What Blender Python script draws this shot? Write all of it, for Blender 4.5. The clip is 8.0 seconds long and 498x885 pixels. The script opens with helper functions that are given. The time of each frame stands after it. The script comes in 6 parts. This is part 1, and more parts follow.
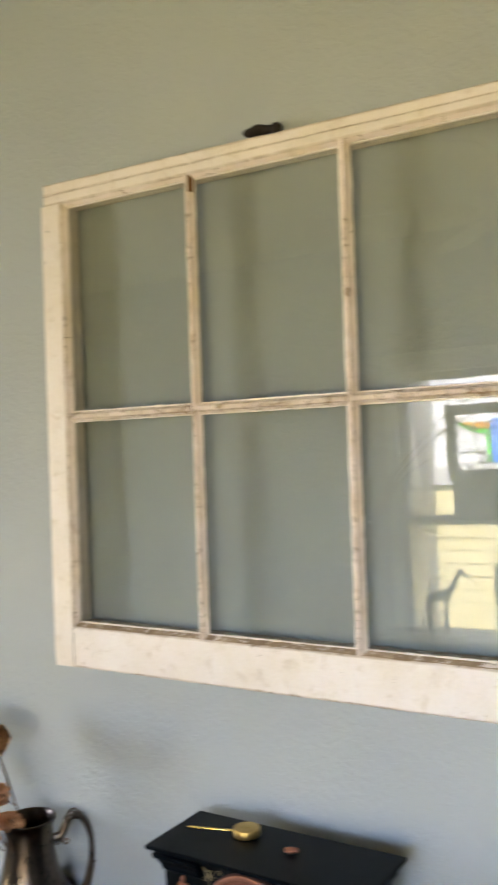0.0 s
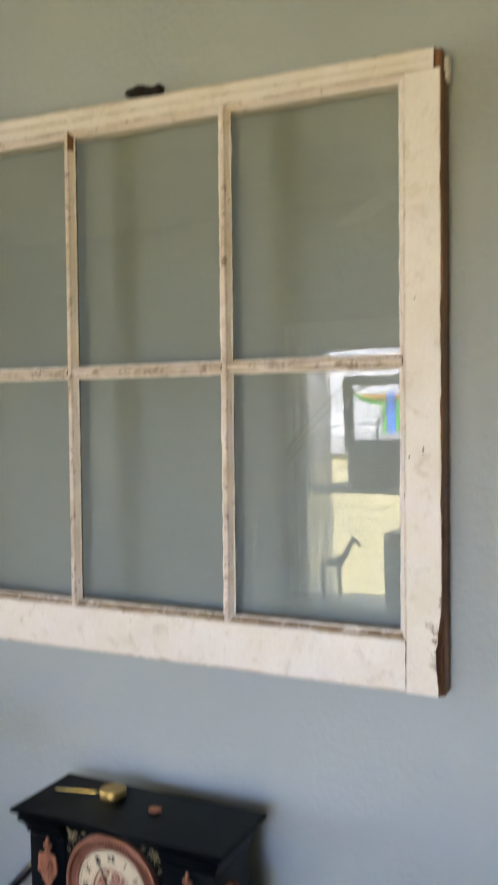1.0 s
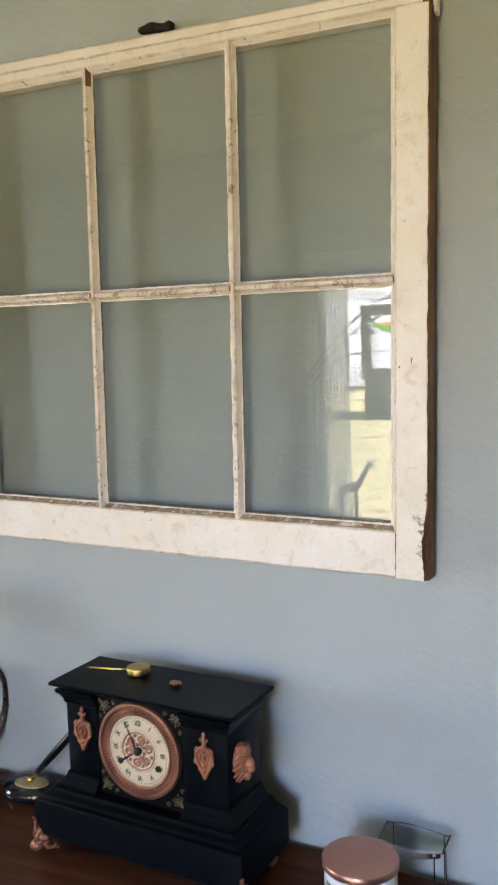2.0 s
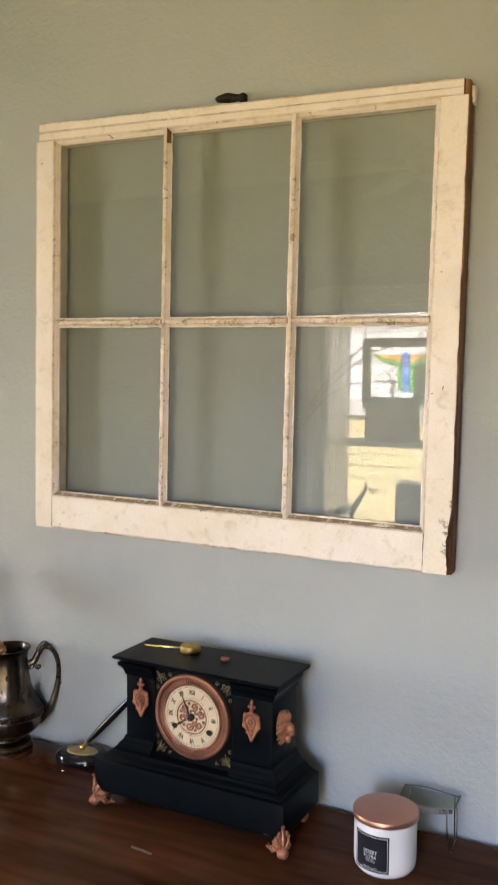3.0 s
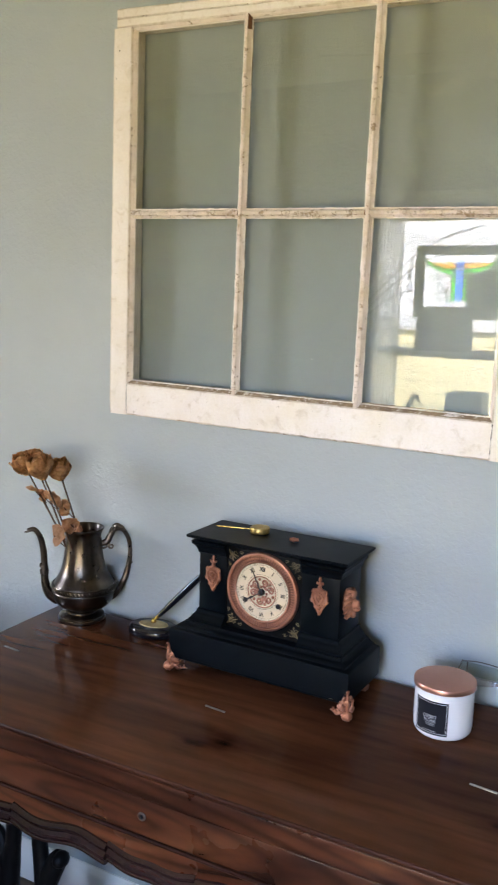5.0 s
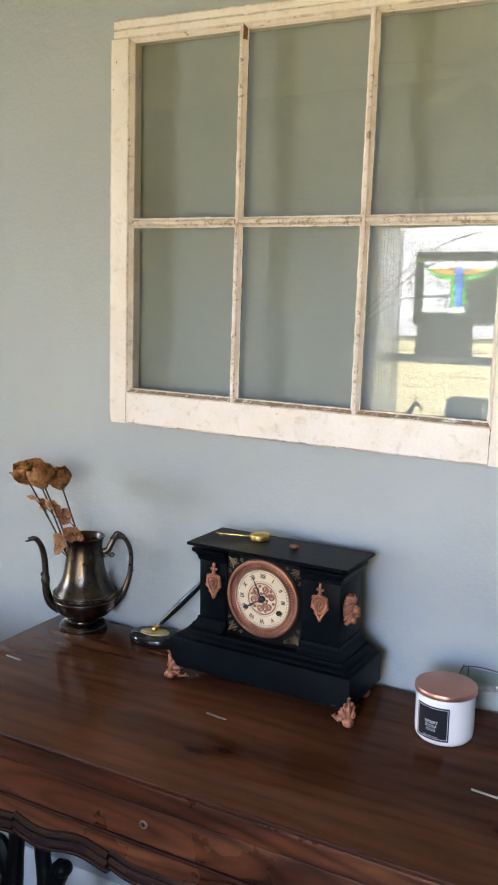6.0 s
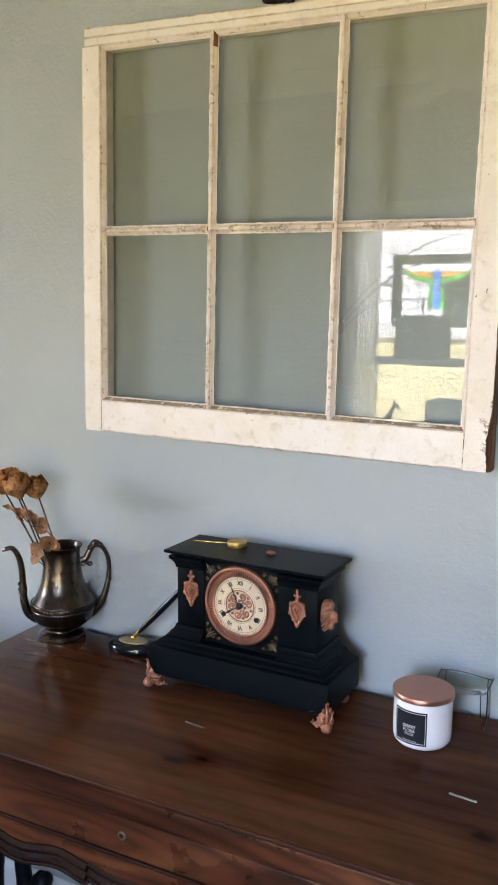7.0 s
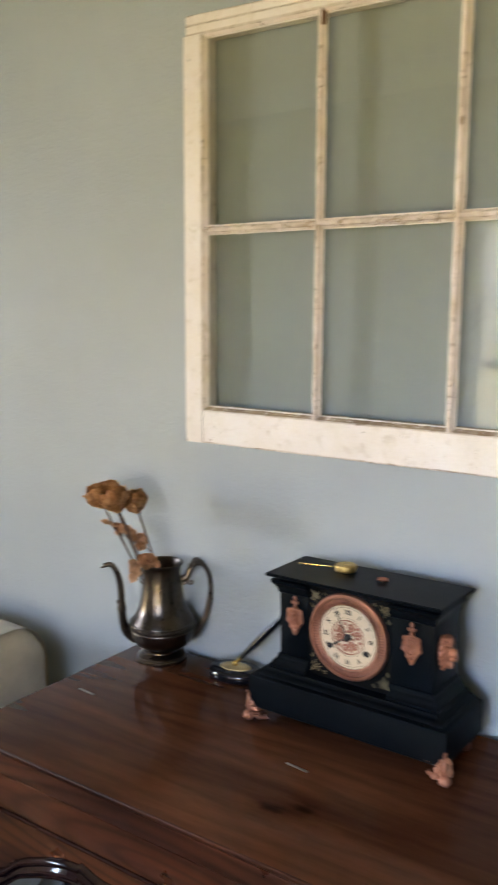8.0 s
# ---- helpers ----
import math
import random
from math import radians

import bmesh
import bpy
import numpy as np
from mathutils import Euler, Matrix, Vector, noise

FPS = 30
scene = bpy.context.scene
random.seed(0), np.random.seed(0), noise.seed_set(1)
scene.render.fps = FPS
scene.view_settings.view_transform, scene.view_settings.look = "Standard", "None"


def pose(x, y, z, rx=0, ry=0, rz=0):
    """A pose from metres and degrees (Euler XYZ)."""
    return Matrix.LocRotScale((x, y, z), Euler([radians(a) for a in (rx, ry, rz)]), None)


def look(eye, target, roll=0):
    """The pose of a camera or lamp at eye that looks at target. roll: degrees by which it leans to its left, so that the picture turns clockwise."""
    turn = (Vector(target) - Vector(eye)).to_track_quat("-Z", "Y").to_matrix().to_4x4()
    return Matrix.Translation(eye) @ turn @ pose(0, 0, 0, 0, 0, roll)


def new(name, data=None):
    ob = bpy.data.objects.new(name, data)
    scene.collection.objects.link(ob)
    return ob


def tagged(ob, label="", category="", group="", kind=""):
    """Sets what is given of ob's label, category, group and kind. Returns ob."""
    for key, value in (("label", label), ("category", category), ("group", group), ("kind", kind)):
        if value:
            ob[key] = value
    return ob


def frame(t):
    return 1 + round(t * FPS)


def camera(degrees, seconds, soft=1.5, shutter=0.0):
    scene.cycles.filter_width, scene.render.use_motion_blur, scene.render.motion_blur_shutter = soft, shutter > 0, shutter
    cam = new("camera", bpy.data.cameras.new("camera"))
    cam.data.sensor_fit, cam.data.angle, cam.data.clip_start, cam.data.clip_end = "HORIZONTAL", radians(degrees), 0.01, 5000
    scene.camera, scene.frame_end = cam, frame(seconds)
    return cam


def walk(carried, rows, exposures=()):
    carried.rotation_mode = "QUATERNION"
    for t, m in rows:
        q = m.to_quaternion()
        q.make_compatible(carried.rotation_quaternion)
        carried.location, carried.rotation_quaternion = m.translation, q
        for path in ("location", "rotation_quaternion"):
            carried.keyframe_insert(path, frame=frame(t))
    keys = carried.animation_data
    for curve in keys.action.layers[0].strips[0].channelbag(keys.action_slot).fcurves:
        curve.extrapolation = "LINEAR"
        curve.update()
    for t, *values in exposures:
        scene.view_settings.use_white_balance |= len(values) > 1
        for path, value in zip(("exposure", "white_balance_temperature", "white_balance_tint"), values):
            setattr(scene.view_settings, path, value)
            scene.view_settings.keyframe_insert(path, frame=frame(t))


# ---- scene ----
cam = camera(32.57, 8.0, soft=1.9, shutter=0.5)
PATH = [
    (0, (0.7140, -1.0790, 1.5410), (-0.3200, 0.6330, 1.5780), -2.80),
    (0.5, (0.7735, -1.0344, 1.5501), (-0.1285, 0.7506, 1.5633), -3.12),
    (0.8, (0.7658, -1.0418, 1.5531), (-0.0980, 0.7621, 1.5497), -2.29),
    (1, (0.7610, -1.0600, 1.5410), (-0.0910, 0.7480, 1.4915), -1.45),
    (1.2, (0.7746, -1.0619, 1.5148), (-0.1003, 0.7317, 1.3820), -0.61),
    (2.3, (0.8491, -1.2276, 1.5130), (-0.0626, 0.5414, 1.3143), -2.18),
    (2.5, (0.8541, -1.2796, 1.5262), (-0.0244, 0.5111, 1.3794), -2.77),
    (2.7, (0.8429, -1.3230, 1.5143), (-0.0331, 0.4710, 1.3940), -1.64),
    (3, (0.8235, -1.3953, 1.5067), (-0.0412, 0.4027, 1.3684), 0.46),
    (3.5, (0.8218, -1.4327, 1.4815), (-0.0422, 0.3575, 1.2612), 1.50),
    (4, (0.8343, -1.4309, 1.4685), (-0.0181, 0.3542, 1.1738), 1.64),
    (4.5, (0.8137, -1.4551, 1.4662), (-0.0669, 0.3099, 1.1356), 1.38),
    (5, (0.7894, -1.4764, 1.4643), (-0.1347, 0.2651, 1.1280), 1.53),
    (5.2, (0.7800, -1.4843, 1.4563), (-0.1525, 0.2545, 1.1293), 1.61),
    (6.5, (0.8084, -1.4730, 1.4690), (-0.1114, 0.2753, 1.1566), 0.47),
    (7, (0.8096, -1.4685, 1.4710), (-0.0888, 0.2911, 1.1599), 0.41),
    (7.5, (0.8031, -1.4314, 1.4757), (-0.1352, 0.3093, 1.1759), -0.63),
    (8, (0.7665, -1.3414, 1.4652), (-0.3757, 0.2731, 1.1674), -0.56),
]
walk(cam, [(t, look(eye, target, roll)) for t, eye, target, roll in PATH], [(0.0, 2.85, 6450, 20), (0.5, 2.64, 6000, 20), (1.0, 2.62, 6000, 21), (2.3, 2.82, 6200, 21), (2.6, 2.84, 6350, 22), (3.0, 2.80, 6950, 24), (3.5, 2.79, 6550, 22), (4.2, 2.90, 6250, 21), (5.0, 2.98, 6150, 21), (7.0, 2.95, 6200, 21), (8.0, 2.90, 6400, 21)])

# ---- daylight ----
world = bpy.data.worlds.new("sky")
scene.world = world
world.use_nodes = True
wn = world.node_tree
sky = wn.nodes.new("ShaderNodeTexSky")
sky.sky_type, sky.sun_disc = "NISHITA", False
sky.sun_elevation, sky.sun_rotation = radians(48), radians(20)
wn.links.new(sky.outputs[0], wn.nodes["Background"].inputs[0])
wn.nodes["Background"].inputs[1].default_value = 0.15

sun = new("sun", bpy.data.lights.new("sun", "SUN"))
sun.data.energy, sun.data.angle, sun.data.color = 5.0, radians(0.5), (1.0, 0.95, 0.86)
sun.matrix_world = look((-3, 12, 14), (-1, 0, 0))


# a portal in the large window's opening: it gives off nothing, and only guides the sky's light through
portal = new("window_portal", bpy.data.lights.new("window_portal", "AREA"))
portal.data.shape, portal.data.size, portal.data.size_y = "RECTANGLE", 1.01, 1.23
portal.data.cycles.is_portal = True
portal.matrix_world = pose(-0.272, -2.83, 1.28, 90, 0, 0)

def opening_lamp(name, w, h, watts, colour, m):
    """Stands in for daylight by a window's opening: an area lamp that fills it and faces the room."""
    lamp = new(name, bpy.data.lights.new(name, "AREA"))
    lamp.data.shape, lamp.data.size, lamp.data.size_y = "RECTANGLE", w, h
    lamp.data.energy, lamp.data.color = watts, colour
    lamp.matrix_world = m
    return lamp


# an unseen twin window, added for its lamps: blue sky in its upper half, shining down; sunlit yellow ground in its
# lower half, shining up
opening_lamp("added_sky_lamp", 0.66, 0.54, 1.22, (0.42, 0.66, 1.0), pose(0.705, -2.84, 1.57, 90 - 28, 0, 0)).data.spread = radians(66)
opening_lamp("added_ground_lamp", 0.66, 0.52, 0.84, (1.0, 0.77, 0.22), pose(0.705, -2.84, 0.96, 90 + 30, 0, 0)).data.spread = radians(84)
# two lamps in an unseen west window, added to light the wall from the left
opening_lamp("added_west_sky_lamp", 0.62, 0.56, 2.7, (0.70, 0.84, 1.0), pose(-3.53, -1.75, 1.57, 90 - 24, 0, -68)).data.spread = radians(96)
opening_lamp("added_west_ground_lamp", 0.62, 0.52, 1.5, (1.0, 0.88, 0.42), pose(-3.53, -1.75, 0.96, 90 + 24, 0, -68)).data.spread = radians(96)


# ---- materials ----
def material(name, colour=(0.5, 0.5, 0.5), rough=0.5, metal=0.0):
    m = bpy.data.materials.new(name)
    m.use_nodes = True
    b = m.node_tree.nodes["Principled BSDF"]
    b.inputs["Base Color"].default_value = (*colour, 1)
    b.inputs["Roughness"].default_value = rough
    b.inputs["Metallic"].default_value = metal
    return m


def node(m, kind, **inputs):
    n = m.node_tree.nodes.new("ShaderNode" + kind)
    for key, value in inputs.items():
        n.inputs[key.replace("_", " ")].default_value = value
    return n


def link(m, a, b):
    m.node_tree.links.new(a, b)


def bsdf(m):
    return m.node_tree.nodes["Principled BSDF"]


def coords(m, scale=(1, 1, 1), turn=(0, 0, 0), shift=(0, 0, 0)):
    t = node(m, "TexCoord")
    p = node(m, "Mapping")
    p.inputs["Scale"].default_value, p.inputs["Rotation"].default_value = scale, turn
    p.inputs["Location"].default_value = shift
    link(m, t.outputs["Object"], p.inputs[0])
    return p.outputs[0]


def noise_tex(m, vec, scale, detail=4.0, rough=0.55, distortion=0.0):
    n = node(m, "TexNoise", Scale=scale, Detail=detail, Roughness=rough, Distortion=distortion)
    link(m, vec, n.inputs["Vector"])
    return n.outputs["Fac"]


def ramp(m, fac, stops):
    r = node(m, "ValToRGB")
    while len(r.color_ramp.elements) < len(stops):
        r.color_ramp.elements.new(0.5)
    for e, (at, c) in zip(r.color_ramp.elements, stops):
        e.position, e.color = at, (*c, 1) if len(c) == 3 else c
    link(m, fac, r.inputs[0])
    return r.outputs[0]


def blend(m, fac, a, b, mode="MIX"):
    n = m.node_tree.nodes.new("ShaderNodeMix")
    n.data_type, n.blend_type = "RGBA", mode
    for value, socket in ((fac, n.inputs[0]), (a, n.inputs[6]), (b, n.inputs[7])):
        if isinstance(value, (int, float)):
            socket.default_value = value
        elif isinstance(value, tuple):
            socket.default_value = (*value, 1)
        else:
            link(m, value, socket)
    return n.outputs[2]


def bump(m, height, strength, distance=0.002):
    n = node(m, "Bump", Strength=strength, Distance=distance)
    link(m, height, n.inputs["Height"])
    link(m, n.outputs[0], bsdf(m).inputs["Normal"])
    return n


def set_colour(m, out):
    link(m, out, bsdf(m).inputs["Base Color"])


def set_rough(m, fac, lo, hi):
    n = node(m, "MapRange")
    n.inputs["To Min"].default_value, n.inputs["To Max"].default_value = lo, hi
    link(m, fac, n.inputs["Value"])
    link(m, n.outputs[0], bsdf(m).inputs["Roughness"])


def wall_paint(name, colour):
    m = material(name, colour, 0.62)
    v = coords(m)
    big = noise_tex(m, v, 1.6, 3)
    c = tuple(x * 0.93 for x in colour), tuple(min(1, x * 1.05) for x in colour)
    set_colour(m, ramp(m, big, [(0.3, c[0]), (0.7, c[1])]))
    peel = noise_tex(m, v, 95, 3, 0.5, 0.6)
    fine = noise_tex(m, v, 420, 2)
    h = blend(m, 0.2, ramp(m, peel, [(0.42, (0, 0, 0)), (0.62, (1, 1, 1))]), fine)
    bump(m, h, 0.30, 0.0016)
    return m


def wood(name, dark, mid, light, rough=(0.2, 0.36), along=(1.0, 14, 14), scale=5.0, coat=0.0, relief=0.05, figure=1.0, bands="Y", deep=0.62):
    """Grain along the axis with the small stretch, with growth bands and pores."""
    m = material(name, mid, 0.3)
    v = coords(m, along)
    swirl = noise_tex(m, v, scale * 0.28, 3, 0.5, 1.6)
    rings = node(m, "TexWave", Scale=scale * 0.45, Distortion=9.0, Detail=3.0)
    rings.bands_direction = bands
    link(m, v, rings.inputs["Vector"])
    streak = noise_tex(m, coords(m, tuple(a * 2.2 for a in along)), scale * 1.7, 5, 0.65)
    base = ramp(m, swirl, [(0.30, dark), (0.50, mid), (0.72, light)])
    lines = ramp(m, rings.outputs["Fac"], [(0.0, (deep, deep * 0.97, deep * 0.94)), (0.35, (1, 1, 1)), (1.0, (1.12, 1.08, 1.04))])
    c = blend(m, 0.75 * figure, base, lines, "MULTIPLY")
    c = blend(m, 0.55 * figure, c, ramp(m, streak, [(0.35, (0.55, 0.52, 0.5)), (0.65, (1.25, 1.2, 1.15))]), "MULTIPLY")
    set_colour(m, c)
    smear = noise_tex(m, coords(m), 7, 4)
    set_rough(m, smear, *rough)
    bump(m, streak, relief, 0.001)
    bsdf(m).inputs["Coat Weight"].default_value = coat
    bsdf(m).inputs["Coat Roughness"].default_value = 0.12
    return m


def figured(m, centre, stretch, pitch, depth):
    """Long ovals of dark growth lines about a place of the board, over the grain it has."""
    v = coords(m, (stretch, 1, 1), (0, 0, 0), (-centre[0] * stretch, 0, -centre[1]))
    rings = node(m, "TexWave", Scale=0.314 / pitch, Distortion=8.0, Detail=1.2)
    rings.inputs["Detail Scale"].default_value = 0.45
    rings.wave_type, rings.rings_direction = "RINGS", "Y"
    link(m, v, rings.inputs["Vector"])
    lines = ramp(m, rings.outputs["Fac"], [(0.0, (depth, depth * 0.92, depth * 0.88)), (0.22, (0.80, 0.78, 0.76)), (0.5, (1.0, 1.0, 1.0)), (1.0, (1.12, 1.10, 1.08))])
    set_colour(m, blend(m, 0.9, bsdf(m).inputs["Base Color"].links[0].from_socket, lines, "MULTIPLY"))


def knots(m, places):
    """Dark knots with a swirl of grain round them, at places of the board."""
    v = coords(m, (0.55, 1.0, 1.0))
    warp = node(m, "TexNoise", Scale=60, Detail=3)
    link(m, v, warp.inputs["Vector"])
    shift = node(m, "VectorMath")
    shift.operation = "MULTIPLY_ADD"
    shift.inputs[1].default_value = (0.018, 0.018, 0.0)
    link(m, warp.outputs["Color"], shift.inputs[0])
    link(m, v, shift.inputs[2])
    out = bsdf(m).inputs["Base Color"].links[0].from_socket
    for x, y in places:
        far = node(m, "VectorMath")
        far.operation = "DISTANCE"
        far.inputs[1].default_value = (x * 0.55 + 0.009, y + 0.009, 0.76)
        link(m, shift.outputs[0], far.inputs[0])
        spot = ramp(m, far.outputs["Value"], [(0.002, (0.12, 0.11, 0.11)), (0.007, (0.30, 0.27, 0.25)), (0.014, (0.74, 0.71, 0.69)), (0.030, (1, 1, 1))])
        out = blend(m, 0.9, out, spot, "MULTIPLY")
    set_colour(m, out)


def worn_metal(name, colour, dark, rough=(0.25, 0.45), scale=60, metal=1.0):
    m = material(name, colour, 0.3, metal)
    v = coords(m)
    a, b = noise_tex(m, v, scale * 0.25, 4), noise_tex(m, v, scale * 4, 3)
    c = ramp(m, a, [(0.32, dark), (0.62, colour)])
    set_colour(m, blend(m, 0.25, c, ramp(m, b, [(0.3, dark), (0.7, colour)])))
    set_rough(m, b, *rough)
    bump(m, b, 0.05, 0.0006)
    return m


def plain(name, colour, rough=0.5, metal=0.0, vary=0.12, scale=40):
    m = material(name, colour, rough, metal)
    v = coords(m)
    n = noise_tex(m, v, scale, 4)
    set_colour(m, ramp(m, n, [(0.25, tuple(x * (1 - vary) for x in colour)), (0.75, tuple(min(1, x * (1 + vary)) for x in colour))]))
    set_rough(m, n, rough * 0.85, min(1, rough * 1.2))
    bump(m, noise_tex(m, v, scale * 6, 2), 0.04, 0.0005)
    return m


def old_paint(name, wear, pink):
    """Cream paint over wood: stained, thin, flaked to brown here and there, most at one low corner."""
    m = material(name, (0.7, 0.64, 0.55), 0.5)
    v = coords(m)
    broad, spots = noise_tex(m, v, 9, 5, 0.6), noise_tex(m, v, 34, 6, 0.7, 0.8)
    fine = noise_tex(m, coords(m, (1.0, 1.0, 1.0)), 210, 4, 0.7)
    cream = ramp(m, broad, [(0.3, (0.80, 0.722 - pink, 0.629 - pink)), (0.55, (0.865, 0.80 - pink, 0.76 - pink)), (0.8, (0.885, 0.845 - pink, 0.825 - pink))])
    stain = ramp(m, spots, [(0.55 - wear * 0.5, (0, 0, 0)), (0.72 - wear * 0.4, (1, 1, 1))])
    cream = blend(m, blend(m, 0.42, (0, 0, 0), stain, "MIX"), cream, (0.47, 0.36, 0.24))
    cream = blend(m, 0.35, cream, ramp(m, fine, [(0.3, (0.80, 0.77, 0.73)), (0.6, (1.0, 1.0, 1.0))]), "MULTIPLY")
    dist = node(m, "VectorMath")
    dist.operation = "DISTANCE"
    dist.inputs[1].default_value = (0.552, 0.01, -0.345)
    stretch = coords(m, (1, 1, 0.55), (0, 0, 0), (0, 0, -0.155))
    link(m, stretch, dist.inputs[0])
    near = node(m, "MapRange")
    near.inputs["From Min"].default_value, near.inputs["From Max"].default_value = 0.052, 0.0
    near.inputs["To Min"].default_value, near.inputs["To Max"].default_value = wear, wear + 0.23
    link(m, dist.outputs["Value"], near.inputs["Value"])
    rough_chips, big_chips = noise_tex(m, v, 130, 7, 0.78, 0.9), noise_tex(m, v, 38, 6, 0.75, 0.6)
    mean = node(m, "Math")
    mean.operation = "MULTIPLY_ADD"
    mean.inputs[1].default_value = 0.5
    half = node(m, "Math")
    half.operation = "MULTIPLY"
    half.inputs[1].default_value = 0.5
    link(m, big_chips, half.inputs[0])
    link(m, rough_chips, mean.inputs[0])
    link(m, half.outputs[0], mean.inputs[2])
    chips = mean.outputs[0]
    add = node(m, "Math")
    link(m, chips, add.inputs[0])
    link(m, near.outputs[0], add.inputs[1])
    edge = node(m, "Attribute")
    edge.attribute_name = "wear"
    worn = node(m, "Math")
    worn.operation = "MULTIPLY_ADD"
    worn.inputs[1].default_value = 0.105
    link(m, edge.outputs["Fac"], worn.inputs[0])
    link(m, add.outputs[0], worn.inputs[2])
    add = worn
    grime = node(m, "Math")
    grime.operation = "MULTIPLY"
    link(m, edge.outputs["Fac"], grime.inputs[0])
    link(m, ramp(m, noise_tex(m, v, 22, 5, 0.7, 0.5), [(0.32, (0, 0, 0)), (0.58, (0.92, 0.92, 0.92))]), grime.inputs[1])
    cream = blend(m, grime.outputs[0], cream, (0.40, 0.28, 0.17))
    mask = ramp(m, add.outputs[0], [(0.615, (0, 0, 0)), (0.665, (1, 1, 1))])
    bare = ramp(m, spots, [(0.3, (0.19, 0.122, 0.074)), (0.7, (0.40, 0.285, 0.185))])
    set_colour(m, blend(m, mask, cream, bare))
    set_rough(m, broad, 0.42, 0.62)
    h = blend(m, mask, blend(m, 0.35, broad, chips), (0, 0, 0))
    bump(m, h, 0.45, 0.0014)
    return m


def old_glass():
    m = material("old_window_glass")
    m.node_tree.nodes.remove(bsdf(m))
    out = m.node_tree.nodes["Material Output"]
    clear = node(m, "BsdfTransparent", Color=(0.74, 0.76, 0.72, 1))
    gloss = node(m, "BsdfGlossy", Color=(1, 1, 1, 1), Roughness=0.012)
    dust = node(m, "BsdfDiffuse", Color=(0.6, 0.6, 0.56, 1))
    fres = node(m, "Fresnel", IOR=1.80)
    v = coords(m, (1, 1, 0.5))
    wave = noise_tex(m, v, 7, 2, 0.4)
    b = node(m, "Bump", Strength=0.035, Distance=0.004)
    link(m, wave, b.inputs["Height"])
    link(m, b.outputs[0], gloss.inputs["Normal"])
    film = ramp(m, noise_tex(m, coords(m, (3, 3, 0.8)), 6, 6, 0.65), [(0.32, (0.004, 0.004, 0.004)), (0.80, (0.085, 0.085, 0.085))])
    a, c = node(m, "MixShader"), node(m, "MixShader")
    link(m, film, a.inputs[0])
    link(m, clear.outputs[0], a.inputs[1])
    link(m, dust.outputs[0], a.inputs[2])
    link(m, fres.outputs[0], c.inputs[0])
    link(m, a.outputs[0], c.inputs[1])
    link(m, gloss.outputs[0], c.inputs[2])
    link(m, c.outputs[0], out.inputs[0])
    return m


def see_through(name):
    """The far side and edges of a thin pane, whose near face carries the gloss of both."""
    m = material(name)
    m.node_tree.nodes.remove(bsdf(m))
    link(m, node(m, "BsdfTransparent", Color=(1, 1, 1, 1)).outputs[0], m.node_tree.nodes["Material Output"].inputs[0])
    return m


def clear_glass(name, colour, ior=1.5, rough=0.0):
    m = material(name)
    m.node_tree.nodes.remove(bsdf(m))
    out = m.node_tree.nodes["Material Output"]
    clear, gloss = node(m, "BsdfTransparent", Color=(*colour, 1)), node(m, "BsdfGlossy", Roughness=rough)
    fres, mix = node(m, "Fresnel", IOR=ior), node(m, "MixShader")
    link(m, fres.outputs[0], mix.inputs[0])
    link(m, clear.outputs[0], mix.inputs[1])
    link(m, gloss.outputs[0], mix.inputs[2])
    link(m, mix.outputs[0], out.inputs[0])
    return m


def fabric(name, colour):
    m = material(name, colour, 0.9)
    v = coords(m)
    n = noise_tex(m, v, 9, 5, 0.65)
    set_colour(m, ramp(m, n, [(0.3, tuple(x * 0.78 for x in colour)), (0.7, tuple(x * 1.12 for x in colour))]))
    bsdf(m).inputs["Sheen Weight"].default_value = 0.4
    bump(m, noise_tex(m, v, 700, 2), 0.3, 0.0008)
    return m


def dried(name, a, b, c):
    m = material(name, b, 0.75)
    v = coords(m)
    n = noise_tex(m, v, 55, 6, 0.7, 0.6)
    set_colour(m, ramp(m, n, [(0.25, a), (0.5, b), (0.75, c)]))
    bump(m, noise_tex(m, v, 240, 4, 0.6), 0.5, 0.001)
    return m


def sheer_cloth(name, colour):
    m = material(name)
    m.node_tree.nodes.remove(bsdf(m))
    front, through_light, gap = node(m, "BsdfDiffuse", Color=(*colour, 1)), node(m, "BsdfTranslucent", Color=(*colour, 1)), node(m, "BsdfTransparent")
    a, c = node(m, "MixShader", Fac=0.86), node(m, "MixShader", Fac=0.22)
    link(m, front.outputs[0], a.inputs[1])
    link(m, through_light.outputs[0], a.inputs[2])
    link(m, a.outputs[0], c.inputs[1])
    link(m, gap.outputs[0], c.inputs[2])
    link(m, c.outputs[0], m.node_tree.nodes["Material Output"].inputs[0])
    return m


# translucent cloth for the added panel that brightens the strip beside the glass
SHEER = sheer_cloth("sheer_white_cloth", (0.92, 0.92, 0.90))
WALL = wall_paint("grey_blue_wall_paint", (0.402, 0.437, 0.450))
CEIL = wall_paint("white_ceiling_paint", (0.74, 0.73, 0.70))
FANBLADE = plain("pale_fan_blade_paint", (0.62, 0.60, 0.55), 0.4, 0, 0.06, 8)
TRIM = plain("white_trim_paint", (0.82, 0.81, 0.78), 0.38, 0, 0.05, 6)
FLOOR = wood("floor_boards", (0.07, 0.04, 0.022), (0.13, 0.075, 0.04), (0.19, 0.11, 0.06), (0.3, 0.45), (1, 9, 9), 3)
